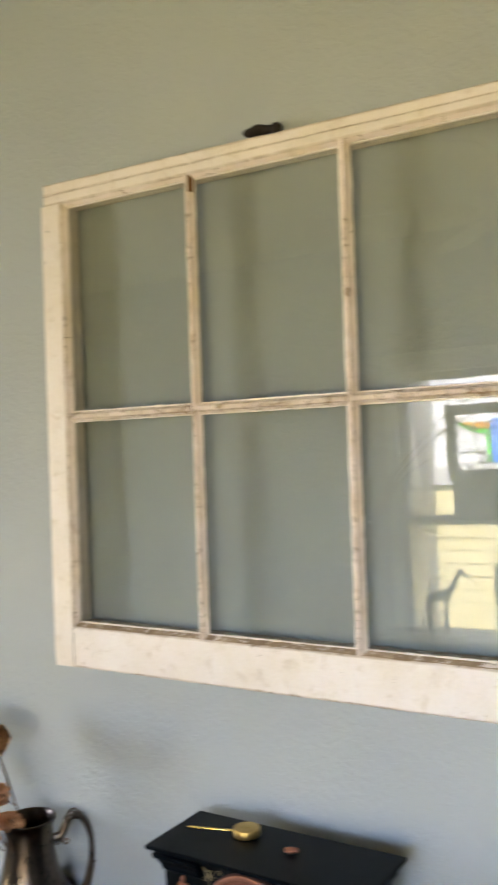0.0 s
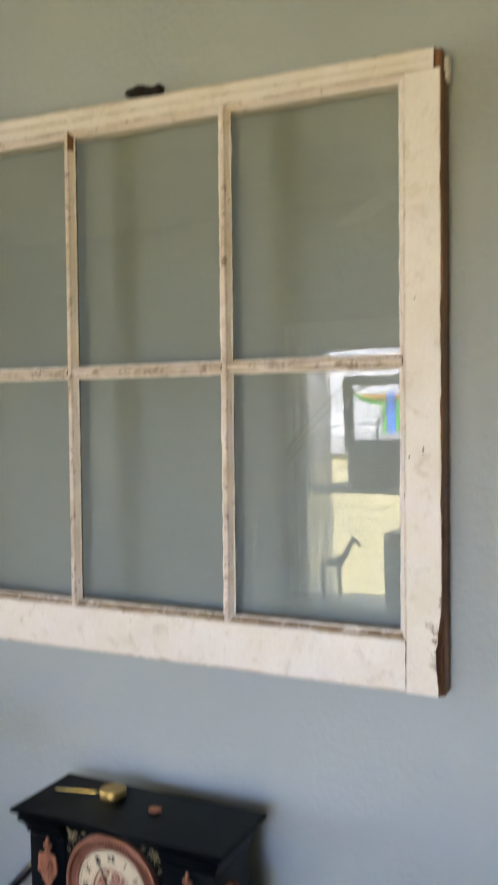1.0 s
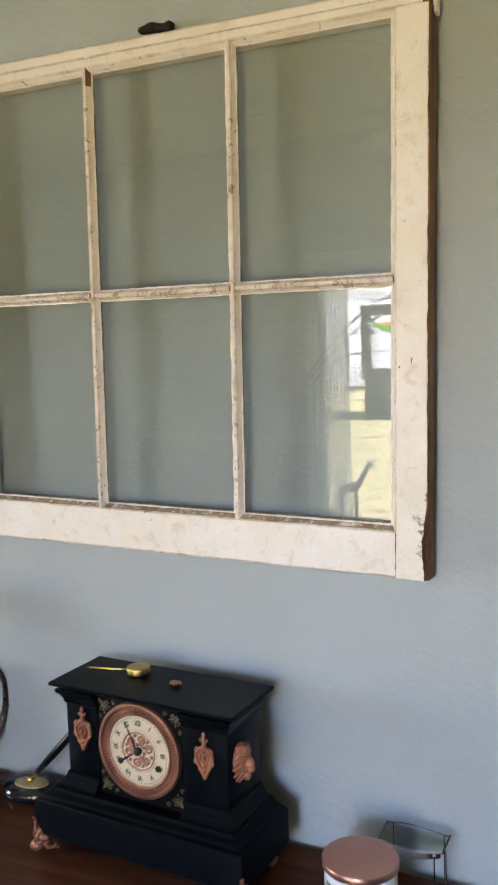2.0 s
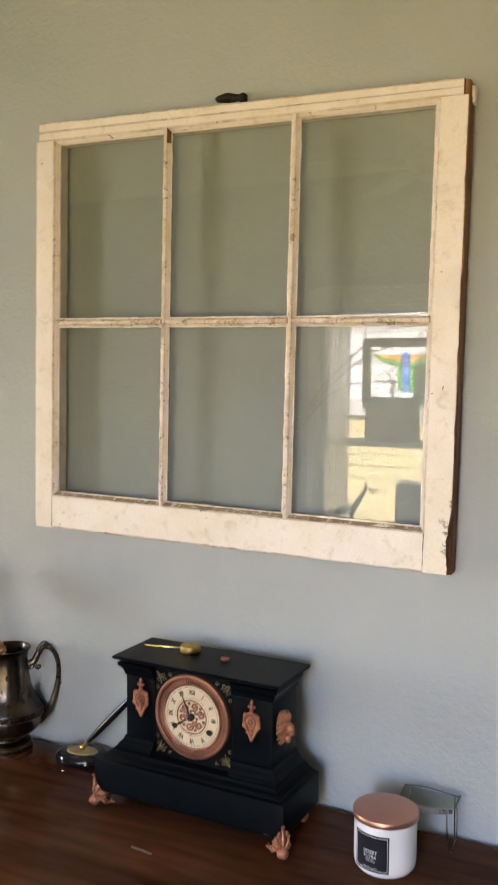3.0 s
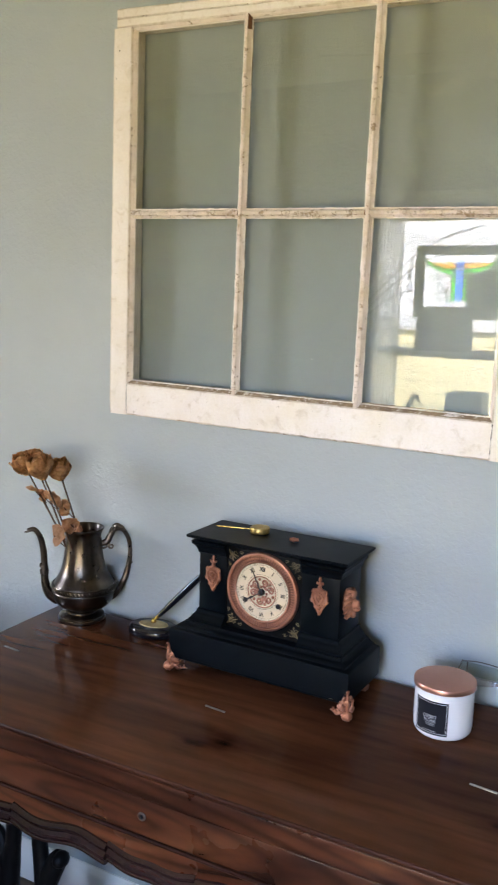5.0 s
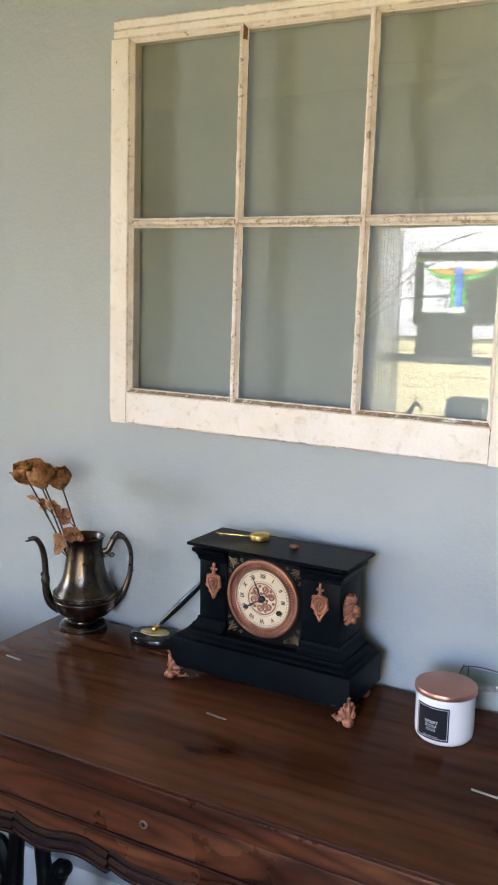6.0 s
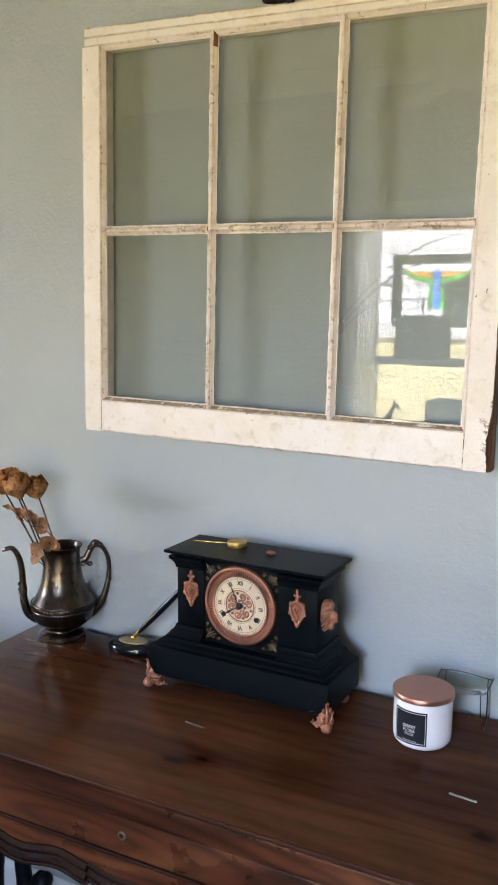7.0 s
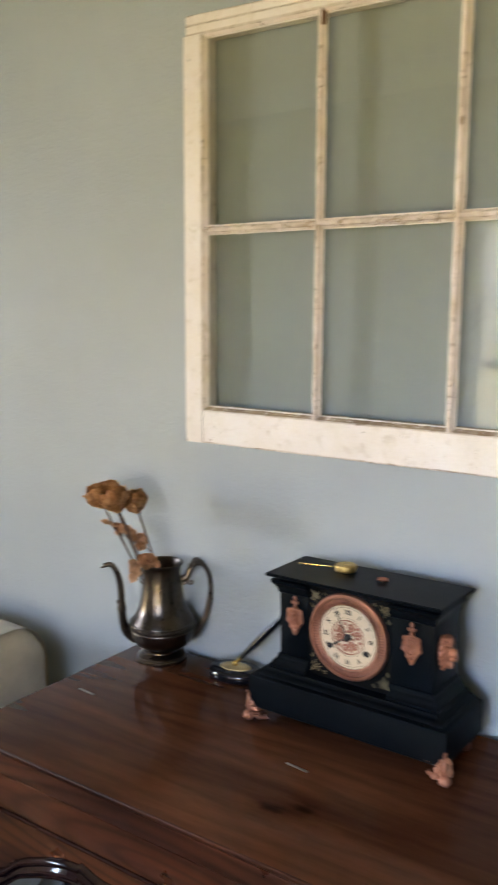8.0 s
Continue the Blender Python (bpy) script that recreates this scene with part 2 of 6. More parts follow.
TOPWOOD = wood("desk_top_wood", (0.042, 0.0144, 0.0066), (0.079, 0.0272, 0.0122), (0.131, 0.0490, 0.0218), (0.07, 0.15), (1.0, 6, 6), 3.0, 0.0, 0.0, 0.62, "Y", 0.66)
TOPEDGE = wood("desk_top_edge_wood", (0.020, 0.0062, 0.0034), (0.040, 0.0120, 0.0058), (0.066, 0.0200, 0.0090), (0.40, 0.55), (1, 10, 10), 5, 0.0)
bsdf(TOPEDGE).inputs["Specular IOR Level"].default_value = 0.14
bsdf(TOPWOOD).inputs["Specular IOR Level"].default_value = 0.095
knots(TOPWOOD, ((0.134, -0.398), (0.172, -0.373), (0.615, -0.372)))
FACEWOOD = wood("desk_veneer", (0.036, 0.0102, 0.0050), (0.080, 0.0230, 0.0095), (0.150, 0.0500, 0.0190), (0.22, 0.34), (1.5, 5, 5.5), 4.0, 0.0, 0.02, 0.6, "Z", 0.6)
figured(FACEWOOD, (0.03, 0.676), 0.15, 0.017, 0.50)
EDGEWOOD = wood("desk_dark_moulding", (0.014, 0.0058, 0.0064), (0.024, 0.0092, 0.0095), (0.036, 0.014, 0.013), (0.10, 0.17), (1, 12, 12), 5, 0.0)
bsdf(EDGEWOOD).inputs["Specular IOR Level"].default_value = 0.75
BLACKWOOD = plain("blackened_wood", (0.0045, 0.004, 0.004), 0.45, 0, 0.3, 30)
bsdf(BLACKWOOD).inputs["Specular IOR Level"].default_value = 0.2
PAINT = old_paint("old_cream_paint", 0.0, 0.0)
WORN = old_paint("worn_cream_paint", 0.085, 0.03)
DIRTY = old_paint("dirty_cream_paint", 0.185, 0.03)
STAINED_PAINT = old_paint("stained_cream_paint", 0.025, 0.0)
THIN = old_paint("thin_cream_paint", 0.045, 0.035)
BAREWOOD = wood("bare_sash_wood", (0.10, 0.043, 0.018), (0.19, 0.085, 0.036), (0.28, 0.14, 0.065), (0.55, 0.75), (14, 14, 1), 6, 0.0, 0.2)
PANE = old_glass()
PANE_BACK = see_through("pane_far_side")
BLACK = plain("black_enamelled_iron", (0.0019, 0.0036, 0.0054), 0.38, 0.0, 0.3, 26)
bsdf(BLACK).inputs["Specular IOR Level"].default_value = 0.085
PLATE = plain("dull_black_plate", (0.0045, 0.0045, 0.005), 0.7, 0, 0.3, 60)
bsdf(PLATE).inputs["Specular IOR Level"].default_value = 0.08
# dark copy of the bezel copper: shade between the beads put into the colour
BEZEL_BED = worn_metal("shaded_copper", (0.25, 0.108, 0.070), (0.11, 0.046, 0.030), (0.45, 0.6), 90, 0.6)
COPPER = worn_metal("rubbed_copper", (0.50, 0.215, 0.125), (0.19, 0.062, 0.032), (0.42, 0.6), 120, 0.55)
BEZEL = worn_metal("copper_bezel", (0.46, 0.21, 0.14), (0.21, 0.085, 0.055), (0.38, 0.52), 90, 0.8)
CREAM = plain("cream_dial_paper", (0.62, 0.50, 0.345), 0.55, 0, 0.07, 50)
INK = plain("black_ink", (0.010, 0.008, 0.008), 0.6)
GILT = worn_metal("pale_gilt", (0.50, 0.39, 0.20), (0.27, 0.20, 0.095), (0.45, 0.6), 200, 0.5)
DULLBRASS = worn_metal("brushed_brass", (0.60, 0.42, 0.15), (0.36, 0.23, 0.07), (0.38, 0.5), 60)
BRASS = worn_metal("polished_brass", (0.83, 0.57, 0.17), (0.50, 0.31, 0.07), (0.16, 0.3), 80)
PEWTER = worn_metal("tarnished_silver_plate", (0.165, 0.132, 0.106), (0.060, 0.047, 0.037), (0.24, 0.34), 26)
PEWTER_DARK = worn_metal("tarnish_in_hollows", (0.13, 0.11, 0.095), (0.045, 0.038, 0.034), (0.3, 0.5), 150)
CHROME = worn_metal("chrome_wire", (0.74, 0.73, 0.71), (0.45, 0.44, 0.42), (0.08, 0.2), 90)
STRIP = worn_metal("dull_inlaid_metal", (0.42, 0.38, 0.33), (0.22, 0.19, 0.16), (0.3, 0.5), 90)
LIDMETAL = worn_metal("rose_copper_lid", (0.60, 0.31, 0.235), (0.50, 0.25, 0.19), (0.30, 0.40), 30)
WHITEJAR = plain("white_glazed_jar", (0.80, 0.775, 0.79), 0.22, 0, 0.02, 10)
LABEL = plain("black_paper_label", (0.011, 0.011, 0.016), 0.62, 0, 0.15, 90)
bsdf(LABEL).inputs["Specular IOR Level"].default_value = 0.2
LABELTEXT = plain("white_label_print", (0.60, 0.60, 0.62), 0.5)
MARBLE = plain("black_polished_stone", (0.008, 0.008, 0.010), 0.10, 0, 0.4, 30)
LACQUER = plain("dark_pen_lacquer", (0.008, 0.010, 0.016), 0.14)
LENS = clear_glass("greenish_plate_glass", (0.62, 0.71, 0.65), 1.5, 0.02)
PETAL = dried("dried_rose_petals", (0.16, 0.060, 0.024), (0.64, 0.325, 0.125), (0.86, 0.56, 0.27))
LEAF = dried("dried_leaf", (0.26, 0.11, 0.045), (0.58, 0.31, 0.16), (0.76, 0.48, 0.30))
STEM = dried("dried_stem", (0.035, 0.02, 0.012), (0.10, 0.052, 0.030), (0.20, 0.11, 0.06))
SOFA = fabric("beige_chenille", (0.54, 0.455, 0.33))
IRON = plain("rusty_black_iron", (0.022, 0.016, 0.012), 0.7, 0.3, 0.4, 80)
SIDING = plain("yellow_siding_paint", (0.88, 0.78, 0.41), 0.55, 0, 0.05, 5)
WHITEWOOD = plain("white_exterior_paint", (0.82, 0.82, 0.80), 0.5, 0, 0.05, 5)
LAWN = plain("lawn_grass", (0.19, 0.17, 0.055), 0.9, 0, 0.35, 3)
LEAVES = plain("tree_leaves", (0.09, 0.17, 0.03), 0.7, 0, 0.4, 8)
BARK = plain("tree_bark", (0.12, 0.09, 0.06), 0.9, 0, 0.3, 20)
DARKFRAME = plain("dark_stained_frame", (0.07, 0.06, 0.052), 0.4, 0, 0.2, 20)
DARKBOX = plain("dark_grey_plastic", (0.035, 0.037, 0.042), 0.5, 0, 0.1, 20)
SHADE = plain("grey_lamp_shade_cloth", (0.22, 0.22, 0.21), 0.8, 0, 0.1, 120)
TABLEWOOD = wood("dark_table_wood", (0.03, 0.016, 0.01), (0.06, 0.03, 0.018), (0.09, 0.048, 0.026))
STAINED = {k: clear_glass("stained_glass_" + k, c, 1.5, 0.03) for k, c in dict(
    green=(0.30, 0.85, 0.18), amber=(1.0, 0.70, 0.22), blue=(0.22, 0.50, 1.0), clear=(0.95, 0.95, 0.95), grey=(0.16, 0.17, 0.17)).items()}
WINDOWGLASS = clear_glass("clear_window_glass", (0.97, 0.98, 0.97), 1.45)


# ---- modelling helpers ----
def empty(name, m, label="", category="", group="", kind=""):
    ob = new(name)
    ob.empty_display_size = 0.05
    ob.matrix_world = m
    return tagged(ob, label, category, group, kind)


def finish(bm, name, mats, smooth=True):
    me = bpy.data.meshes.new(name)
    bmesh.ops.recalc_face_normals(bm, faces=bm.faces)
    bm.to_mesh(me)
    bm.free()
    for mat in mats if isinstance(mats, (list, tuple)) else [mats]:
        me.materials.append(mat)
    if smooth:
        me.shade_smooth()
        me.set_sharp_from_angle(angle=radians(38))
    return me


def part(name, bm, mats, parent=None, label="", smooth=True):
    ob = new(name, finish(bm, name, mats, smooth))
    if parent is not None:
        ob.parent = parent
    return tagged(ob, label)


def thing(name, bm, mats, label, category, group="", kind="", m=None, smooth=True):
    ob = new(name, finish(bm, name, mats, smooth))
    if m is not None:
        ob.matrix_world = m
    return tagged(ob, label, category, group, kind)


def box(bm, x0, x1, y0, y1, z0, z1, bevel=0.0, seg=2, mat=0):
    vs = [bm.verts.new((x, y, z)) for z in (z0, z1) for x, y in ((x0, y0), (x1, y0), (x1, y1), (x0, y1))]
    fs = [bm.faces.new([vs[i] for i in f]) for f in ((3, 2, 1, 0), (4, 5, 6, 7), (0, 1, 5, 4), (1, 2, 6, 5), (2, 3, 7, 6), (3, 0, 4, 7))]
    for f in fs:
        f.material_index = mat
    if bevel:
        es = list({e for f in fs for e in f.edges})
        bmesh.ops.bevel(bm, geom=es, offset=bevel, segments=seg, affect="EDGES", profile=0.5)
    return fs


def boxes(*rows, bevel=0.0, seg=2):
    bm = bmesh.new()
    for r in rows:
        box(bm, *r, bevel=bevel, seg=seg)
    return bm


def loft(bm, rings, caps=True, mats=None, closed=True):
    """Faces between rings of points; mats: a material for each side of the ring."""
    vs = [[bm.verts.new(p) for p in r] for r in rings]
    n = len(rings[0])
    for a, b in zip(vs, vs[1:]):
        for i in range(n if closed else n - 1):
            f = bm.faces.new((a[i], a[(i + 1) % n], b[(i + 1) % n], b[i]))
            if mats:
                f.material_index = mats[i]
    if caps and closed:
        for r in (vs[0][::-1], vs[-1]):
            f = bm.faces.new(r)
            if mats:
                f.material_index = mats[-1]
    return vs


def lathe(bm, profile, n=48, at=(0, 0, 0), caps=True):
    """Turned form: profile rows are radius, height."""
    rings = [[(at[0] + r * math.cos(2 * math.pi * i / n), at[1] + r * math.sin(2 * math.pi * i / n), at[2] + z) for i in range(n)] for r, z in profile]
    loft(bm, rings, caps)


def smooth_path(points, steps=8):
    """Catmull-Rom through points (tuples of any length)."""
    pts = [np.array(p, float) for p in points]
    pts = [2 * pts[0] - pts[1]] + pts + [2 * pts[-1] - pts[-2]]
    out = []
    for i in range(1, len(pts) - 2):
        for k in range(steps):
            t = k / steps
            a, b, c, d = pts[i - 1:i + 3]
            out.append(0.5 * (2 * b + (c - a) * t + (2 * a - 5 * b + 4 * c - d) * t * t + (3 * b - a - 3 * c + d) * t ** 3))
    return out + [pts[-2]]


def tube(bm, path, radius, n=10, flat=1.0, caps=True):
    """A round bar along path; radius: a number, or a function of 0..1."""
    pts = [Vector(p[:3]) for p in path]
    up = Vector((0, 0, 1))
    rings, side = [], None
    for i, p in enumerate(pts):
        d = (pts[min(i + 1, len(pts) - 1)] - pts[max(i - 1, 0)]).normalized()
        if side is None:
            side = d.cross(up if abs(d.z) < 0.9 else Vector((1, 0, 0))).normalized()
        side = (side - d * side.dot(d)).normalized()
        other = d.cross(side)
        r = radius(i / (len(pts) - 1)) if callable(radius) else radius
        rings.append([p + side * (r * math.cos(2 * math.pi * k / n)) + other * (r * flat * math.sin(2 * math.pi * k / n)) for k in range(n)])
    loft(bm, rings, caps)


def ball(bm, at, r, scale=(1, 1, 1), n=14):
    bmesh.ops.create_uvsphere(bm, u_segments=n, v_segments=max(6, n // 2 + 1), radius=r,
                              matrix=Matrix.Translation(at) @ Matrix.Diagonal((*scale, 1)))


def spiral(cx, cz, r0, r1, a0, turns, y=0.0, n=22, hand=1):
    """A scroll in the x-z plane, from radius r0 at angle a0 (degrees) inwards to r1."""
    out = []
    for i in range(n + 1):
        t = i / n
        a, r = radians(a0) + hand * turns * 2 * math.pi * t, r0 + (r1 - r0) * t
        out.append((cx + r * math.cos(a), y, cz + r * math.sin(a)))
    return out


def slab(bm, outline, y0, y1, bevel=0.0, bulge=0.0):
    """An outline in the x-z plane as a solid from y0 (front) to y1, its front edge rounded off."""
    cx, cz = np.mean([p[0] for p in outline]), np.mean([p[1] for p in outline])
    def ring(y, s):
        return [(cx + (x - cx) * s, y, cz + (z - cz) * s) for x, z in outline]
    rings = [ring(y1, 1), ring(y0 + bevel, 1)]
    if bevel:
        rings += [ring(y0 + bevel * 0.3, 0.94), ring(y0 - bulge * 0.5, 0.80), ring(y0 - bulge, 0.45)]
    else:
        rings += [ring(y0, 1)]
    loft(bm, rings)


def lettering(text, size, depth=0.0002, bold=0.0):
    cu = bpy.data.curves.new("lettering", "FONT")
    cu.body, cu.size, cu.extrude, cu.align_x, cu.align_y, cu.resolution_u = text, size, depth, "CENTER", "CENTER", 3
    cu.offset = bold
    ob = new("lettering", cu)
    dg = bpy.context.evaluated_depsgraph_get()
    dg.update()
    me = bpy.data.meshes.new_from_object(ob.evaluated_get(dg))
    bpy.data.objects.remove(ob)
    return me


def put_letters(bm, text, size, m, depth=0.0002, bold=0.0):
    me = lettering(text, size, depth, bold)
    me.transform(m)
    bm.from_mesh(me)
    bpy.data.meshes.remove(me)


def roughen(bm, amount, scale, axis_scale=(1, 1, 1), seed=0.0):
    for v in bm.verts:
        p = Vector((v.co.x * scale * axis_scale[0] + seed, v.co.y * scale * axis_scale[1], v.co.z * scale * axis_scale[2]))
        v.co += noise.noise_vector(p) * amount


# ---- the room ----
SOUTH, WEST, EAST, HIGH = -2.81, -3.4, 2.3, 2.55


def wall_with_openings(name, x0, x1, y0, y1, openings):
    """A wall along x with openings (x from, x to, z from, z to), clear through its thickness."""
    bm = bmesh.new()
    last = x0
    for a, b, lo, hi in sorted(openings):
        box(bm, last, a, y0, y1, 0, HIGH)
        box(bm, a, b, y0, y1, 0, lo)
        box(bm, a, b, y0, y1, hi, HIGH)
        last = b
    box(bm, last, x1, y0, y1, 0, HIGH)
    return thing(name, bm, WALL, "grey-blue painted plaster wall", "wall", kind="structure", smooth=False)


WIN_A, WIN_ADDED, WIN_W = (-0.800, 0.255, 0.64, 1.92), (0.345, 1.065, 0.64, 1.90), (-2.15, -1.35, 0.64, 1.90)
thing("wall_north", boxes((WEST - 0.12, EAST + 0.12, 0.0, 0.12, 0, HIGH)), WALL, "grey-blue painted wall with light orange-peel texture", "wall", kind="structure", smooth=False)
wall_with_openings("wall_south", WEST - 0.12, EAST + 0.12, SOUTH - 0.14, SOUTH, [WIN_A, WIN_ADDED])
a, b, lo, hi = WIN_W
thing("wall_west", boxes((WEST - 0.14, WEST, SOUTH, a, 0, HIGH), (WEST - 0.14, WEST, a, b, 0, lo), (WEST - 0.14, WEST, a, b, hi, HIGH), (WEST - 0.14, WEST, b, 0.0, 0, HIGH)), WALL, "grey-blue painted plaster wall", "wall", kind="structure", smooth=False)
thing("wall_east", boxes((EAST, EAST + 0.12, SOUTH, 0.0, 0, HIGH)), WALL, "grey-blue painted plaster wall", "wall", kind="structure", smooth=False)
thing("ceiling", boxes((WEST - 0.12, EAST + 0.12, SOUTH - 0.14, 0.12, HIGH, HIGH + 0.1)), CEIL, "plain white painted ceiling", "ceiling", kind="structure", smooth=False)
thing("floor", boxes((WEST - 0.12, EAST + 0.12, SOUTH - 0.14, 0.12, -0.1, 0.0)), FLOOR, "brown wooden floor", "floor", kind="structure", smooth=False)


def baseboard(name, x0, x1):
    bm = bmesh.new()
    prof = [(0.0, 0.0), (-0.016, 0.0), (-0.016, 0.070), (-0.0135, 0.074), (-0.0135, 0.080), (-0.010, 0.088), (-0.0055, 0.097), (-0.004, 0.101), (0.0, 0.101)]
    loft(bm, [[(x, y, z) for y, z in prof] for x in (x0, x1)])
    return thing(name, bm, TRIM, "white painted moulded baseboard along the wall", "baseboard", kind="structure")


baseboard("baseboard", WEST, EAST)


# ---- the old window sash on the wall ----
def out_of_square(verts):
    """The frame's head rises to one side, and its top rail tapers towards the other."""
    for v in verts:
        x, z = v.co.x, v.co.z
        if z > 0:
            taper = 0.008 * (x + 0.29) / 0.82 * min(1.0, z / 0.34) * max(0.0, min(1.0, (0.366 - z) / 0.014))
            v.co.z = z - 0.0175 * x * z / 0.34 + taper


def worn_bar(section, mats, along, start, end, cuts, seed, chip=0.0009, bite=None, bare=None, wear=1.0):
    """A bar with one cross-section of (across, depth), its arrises nibbled and marked as worn. along: 'x' or 'z'.
    bite: how deep the second and third corner are broken away at a place; bare: sides that show bare wood there."""
    pts, sides = [], []
    for k, (a, b) in enumerate(zip(section, section[1:] + section[:1])):
        size = math.hypot(b[0] - a[0], b[1] - a[1])
        pts.append((a[0], a[1], k))
        sides.append((mats[k], k))
        if size > 0.006:
            for t in (0.0024 / size, 1 - 0.0024 / size):
                pts.append((a[0] + (b[0] - a[0]) * t, a[1] + (b[1] - a[1]) * t, -1))
                sides.append((mats[k], k))
    bm = bmesh.new()
    layer = bm.verts.layers.float.new("wear")
    mid = sum(p[0] for p in section) / len(section)
    rings = []
    for i in range(cuts + 1):
        s = start + (end - start) * i / cuts
        gone = bite(s) if bite else 0.0
        ring = []
        for n, (w, d, k) in enumerate(pts):
            if k >= 0:
                n1 = noise.noise(Vector((s * 55, k * 7.3, seed)))
                n2 = noise.noise(Vector((s * 210, k * 3.1, seed + 9)))
                n3 = max(0.0, noise.noise(Vector((s * 31, k * 5.7, seed + 31))) - 0.30)
                j = chip * (n1 * 0.45 + n2 * 0.6) - n3 * chip * 3.2
                w += j if w > mid else -j
                d = d + abs(j) * 0.6 if d < 0.03 else d
            if k == 1:
                d += gone * 1.5
            if gone and (k == 2 or (k < 0 and d < 0.001)):
                w = min(w, section[2][0] - gone) if section[2][0] > mid else max(w, section[2][0] + gone)
            vert = bm.verts.new((w, d, s) if along == "z" else (s, d, w))
            vert[layer] = wear * (0.55 + 0.45 * noise.noise(Vector((s * 14, k * 2.3, seed + 3)))) if k >= 0 else 0.0
            ring.append(vert)
        rings.append(ring)
    total = len(pts)
    for i, (a, b) in enumerate(zip(rings, rings[1:])):
        s = start + (end - start) * (i + 0.5) / cuts
        for n in range(total):
            f = bm.faces.new((a[n], a[(n + 1) % total], b[(n + 1) % total], b[n]))
            f.material_index = sides[n][0]
            if bare and bare(s, sides[n][1]):
                f.material_index = 1
    for ring in (rings[0][::-1], rings[-1]):
        bm.faces.new(ring).material_index = mats[-1]
    out_of_square(bm.verts)
    return bm


def old_sash():
    top = empty("window_sash", pose(0.0, -0.045, 1.619, 0, 0.97, 0), "old six-pane wooden window sash in chipped cream paint", "window sash")
    T, G = 0.035, 0.0105
    side = [(-0.2990, T), (-0.2990, 0.002), (-0.2968, 0.0), (-0.2555, 0.0), (-0.2540, 0.0018), (-0.2475, G), (-0.2475, T)]

    def foot_bite(s):
        return 0.0035 * max(0.0, (-0.385 - s) / 0.022) * (0.7 + 0.6 * noise.noise(Vector((s * 160, 0, 4))))

    part("stile", worn_bar(side, [1, 0, 0, 0, 2, 2, 1], "z", -0.407, 0.3428, 150, 1.0, 0.0010, foot_bite, lambda s, k: k == 1 and s < -0.389),
         [PAINT, BAREWOOD, THIN], top, "cream stile with worn brown outer edge")
    side = [(0.5395, T), (0.5395, 0.002), (0.5372, 0.0), (0.4935, 0.0), (0.4920, 0.0018), (0.4860, G), (0.4860, T)]

    def corner_bite(s):
        near = max(0.0, min(1.0, (-0.300 - s) / 0.050)) * max(0.25, min(1.0, (s + 0.425) / 0.040))
        nick = 0.0014 * max(0.0, noise.noise(Vector((s * 26, 1.0, 7.0))) - 0.05) * 2.0
        return 0.0075 * near * max(0.25, 0.85 + 0.75 * noise.noise(Vector((s * 95, 0, 2)))) + nick

    part("stile", worn_bar(side, [1, 1, 0, 0, 2, 2, 1], "z", -0.407, 0.3428, 170, 2.0, 0.0011, corner_bite),
         [PAINT, BAREWOOD, THIN], top, "cream stile with splintered corner and bare brown side")
    rail = [(0.3780, T), (0.3780, 0.002), (0.3760, 0.0), (0.3612, 0.0), (0.3602, 0.0015), (0.3592, 0.0), (0.3445, 0.0), (0.3425, 0.0018), (0.3370, G), (0.3370, T)]
    part("top_rail", worn_bar(rail, [0, 0, 0, 0, 0, 0, 0, 2, 2, 1], "x", -0.2905, 0.5295, 150, 3.0), [PAINT, BAREWOOD, THIN], top)
    bm = boxes((0.5300, 0.5385, 0.004, T, 0.3295, 0.3655), bevel=0.0015)
    part("tenon_end", bm, BAREWOOD, top, "dark bare end of the joint")
    bm = boxes((0.5310, 0.5440, 0.016, T - 0.004, 0.3320, 0.3600), bevel=0.002)
    roughen(bm, 0.0022, 120)
    part("tenon_splinter", bm, PAINT, top, "paint-smeared splinter behind the joint")
    rail = [(-0.407, T), (-0.407, 0.002), (-0.405, 0.0), (-0.3425, 0.0), (-0.3410, 0.0018), (-0.3345, G), (-0.3345, T)]
    part("bottom_rail", worn_bar(rail, [1, 0, 0, 0, 2, 2, 1], "x", -0.2545, 0.4938, 170, 4.0, 0.0011), [STAINED_PAINT, BAREWOOD, DIRTY], top, "bottom rail with brown stains and a dirty upper edge")

    def muntin(c, along, a, b, seed, bare=None):
        w = 0.0078 if along == "z" else 0.0080
        sec = [(c - w, G + 0.005), (c - w, G), (c - 0.0040, 0.0018), (c - 0.0026, 0.0), (c + 0.0026, 0.0), (c + 0.0040, 0.0018), (c + w, G), (c + w, G + 0.005)]
        cuts = max(30, int((b - a) * 220))
        return part("muntin", worn_bar(sec, [1, 2, 0, 0, 0, 2, 1, 1], along, a, b, cuts, seed, 0.0009, None, bare, 0.75), [THIN, BAREWOOD, THIN if along == "z" else WORN], top)

    M1, M2 = -0.0035, 0.2485
    muntin(M1, "z", -0.3425, 0.3450, 5.0, lambda s, k: s > 0.316 and k in (4, 5))
    muntin(M2, "z", -0.3425, 0.3450, 6.0)
    for i, (a, b) in enumerate(((-0.250, M1 - 0.0050), (M1 + 0.0050, M2 - 0.0050), (M2 + 0.0050, 0.490))):
        muntin(-0.001, "x", a, b, 8.0 + i)
    xs, zs = (-0.2485, M1, M2, 0.4870), (-0.3355, -0.001, 0.3380)
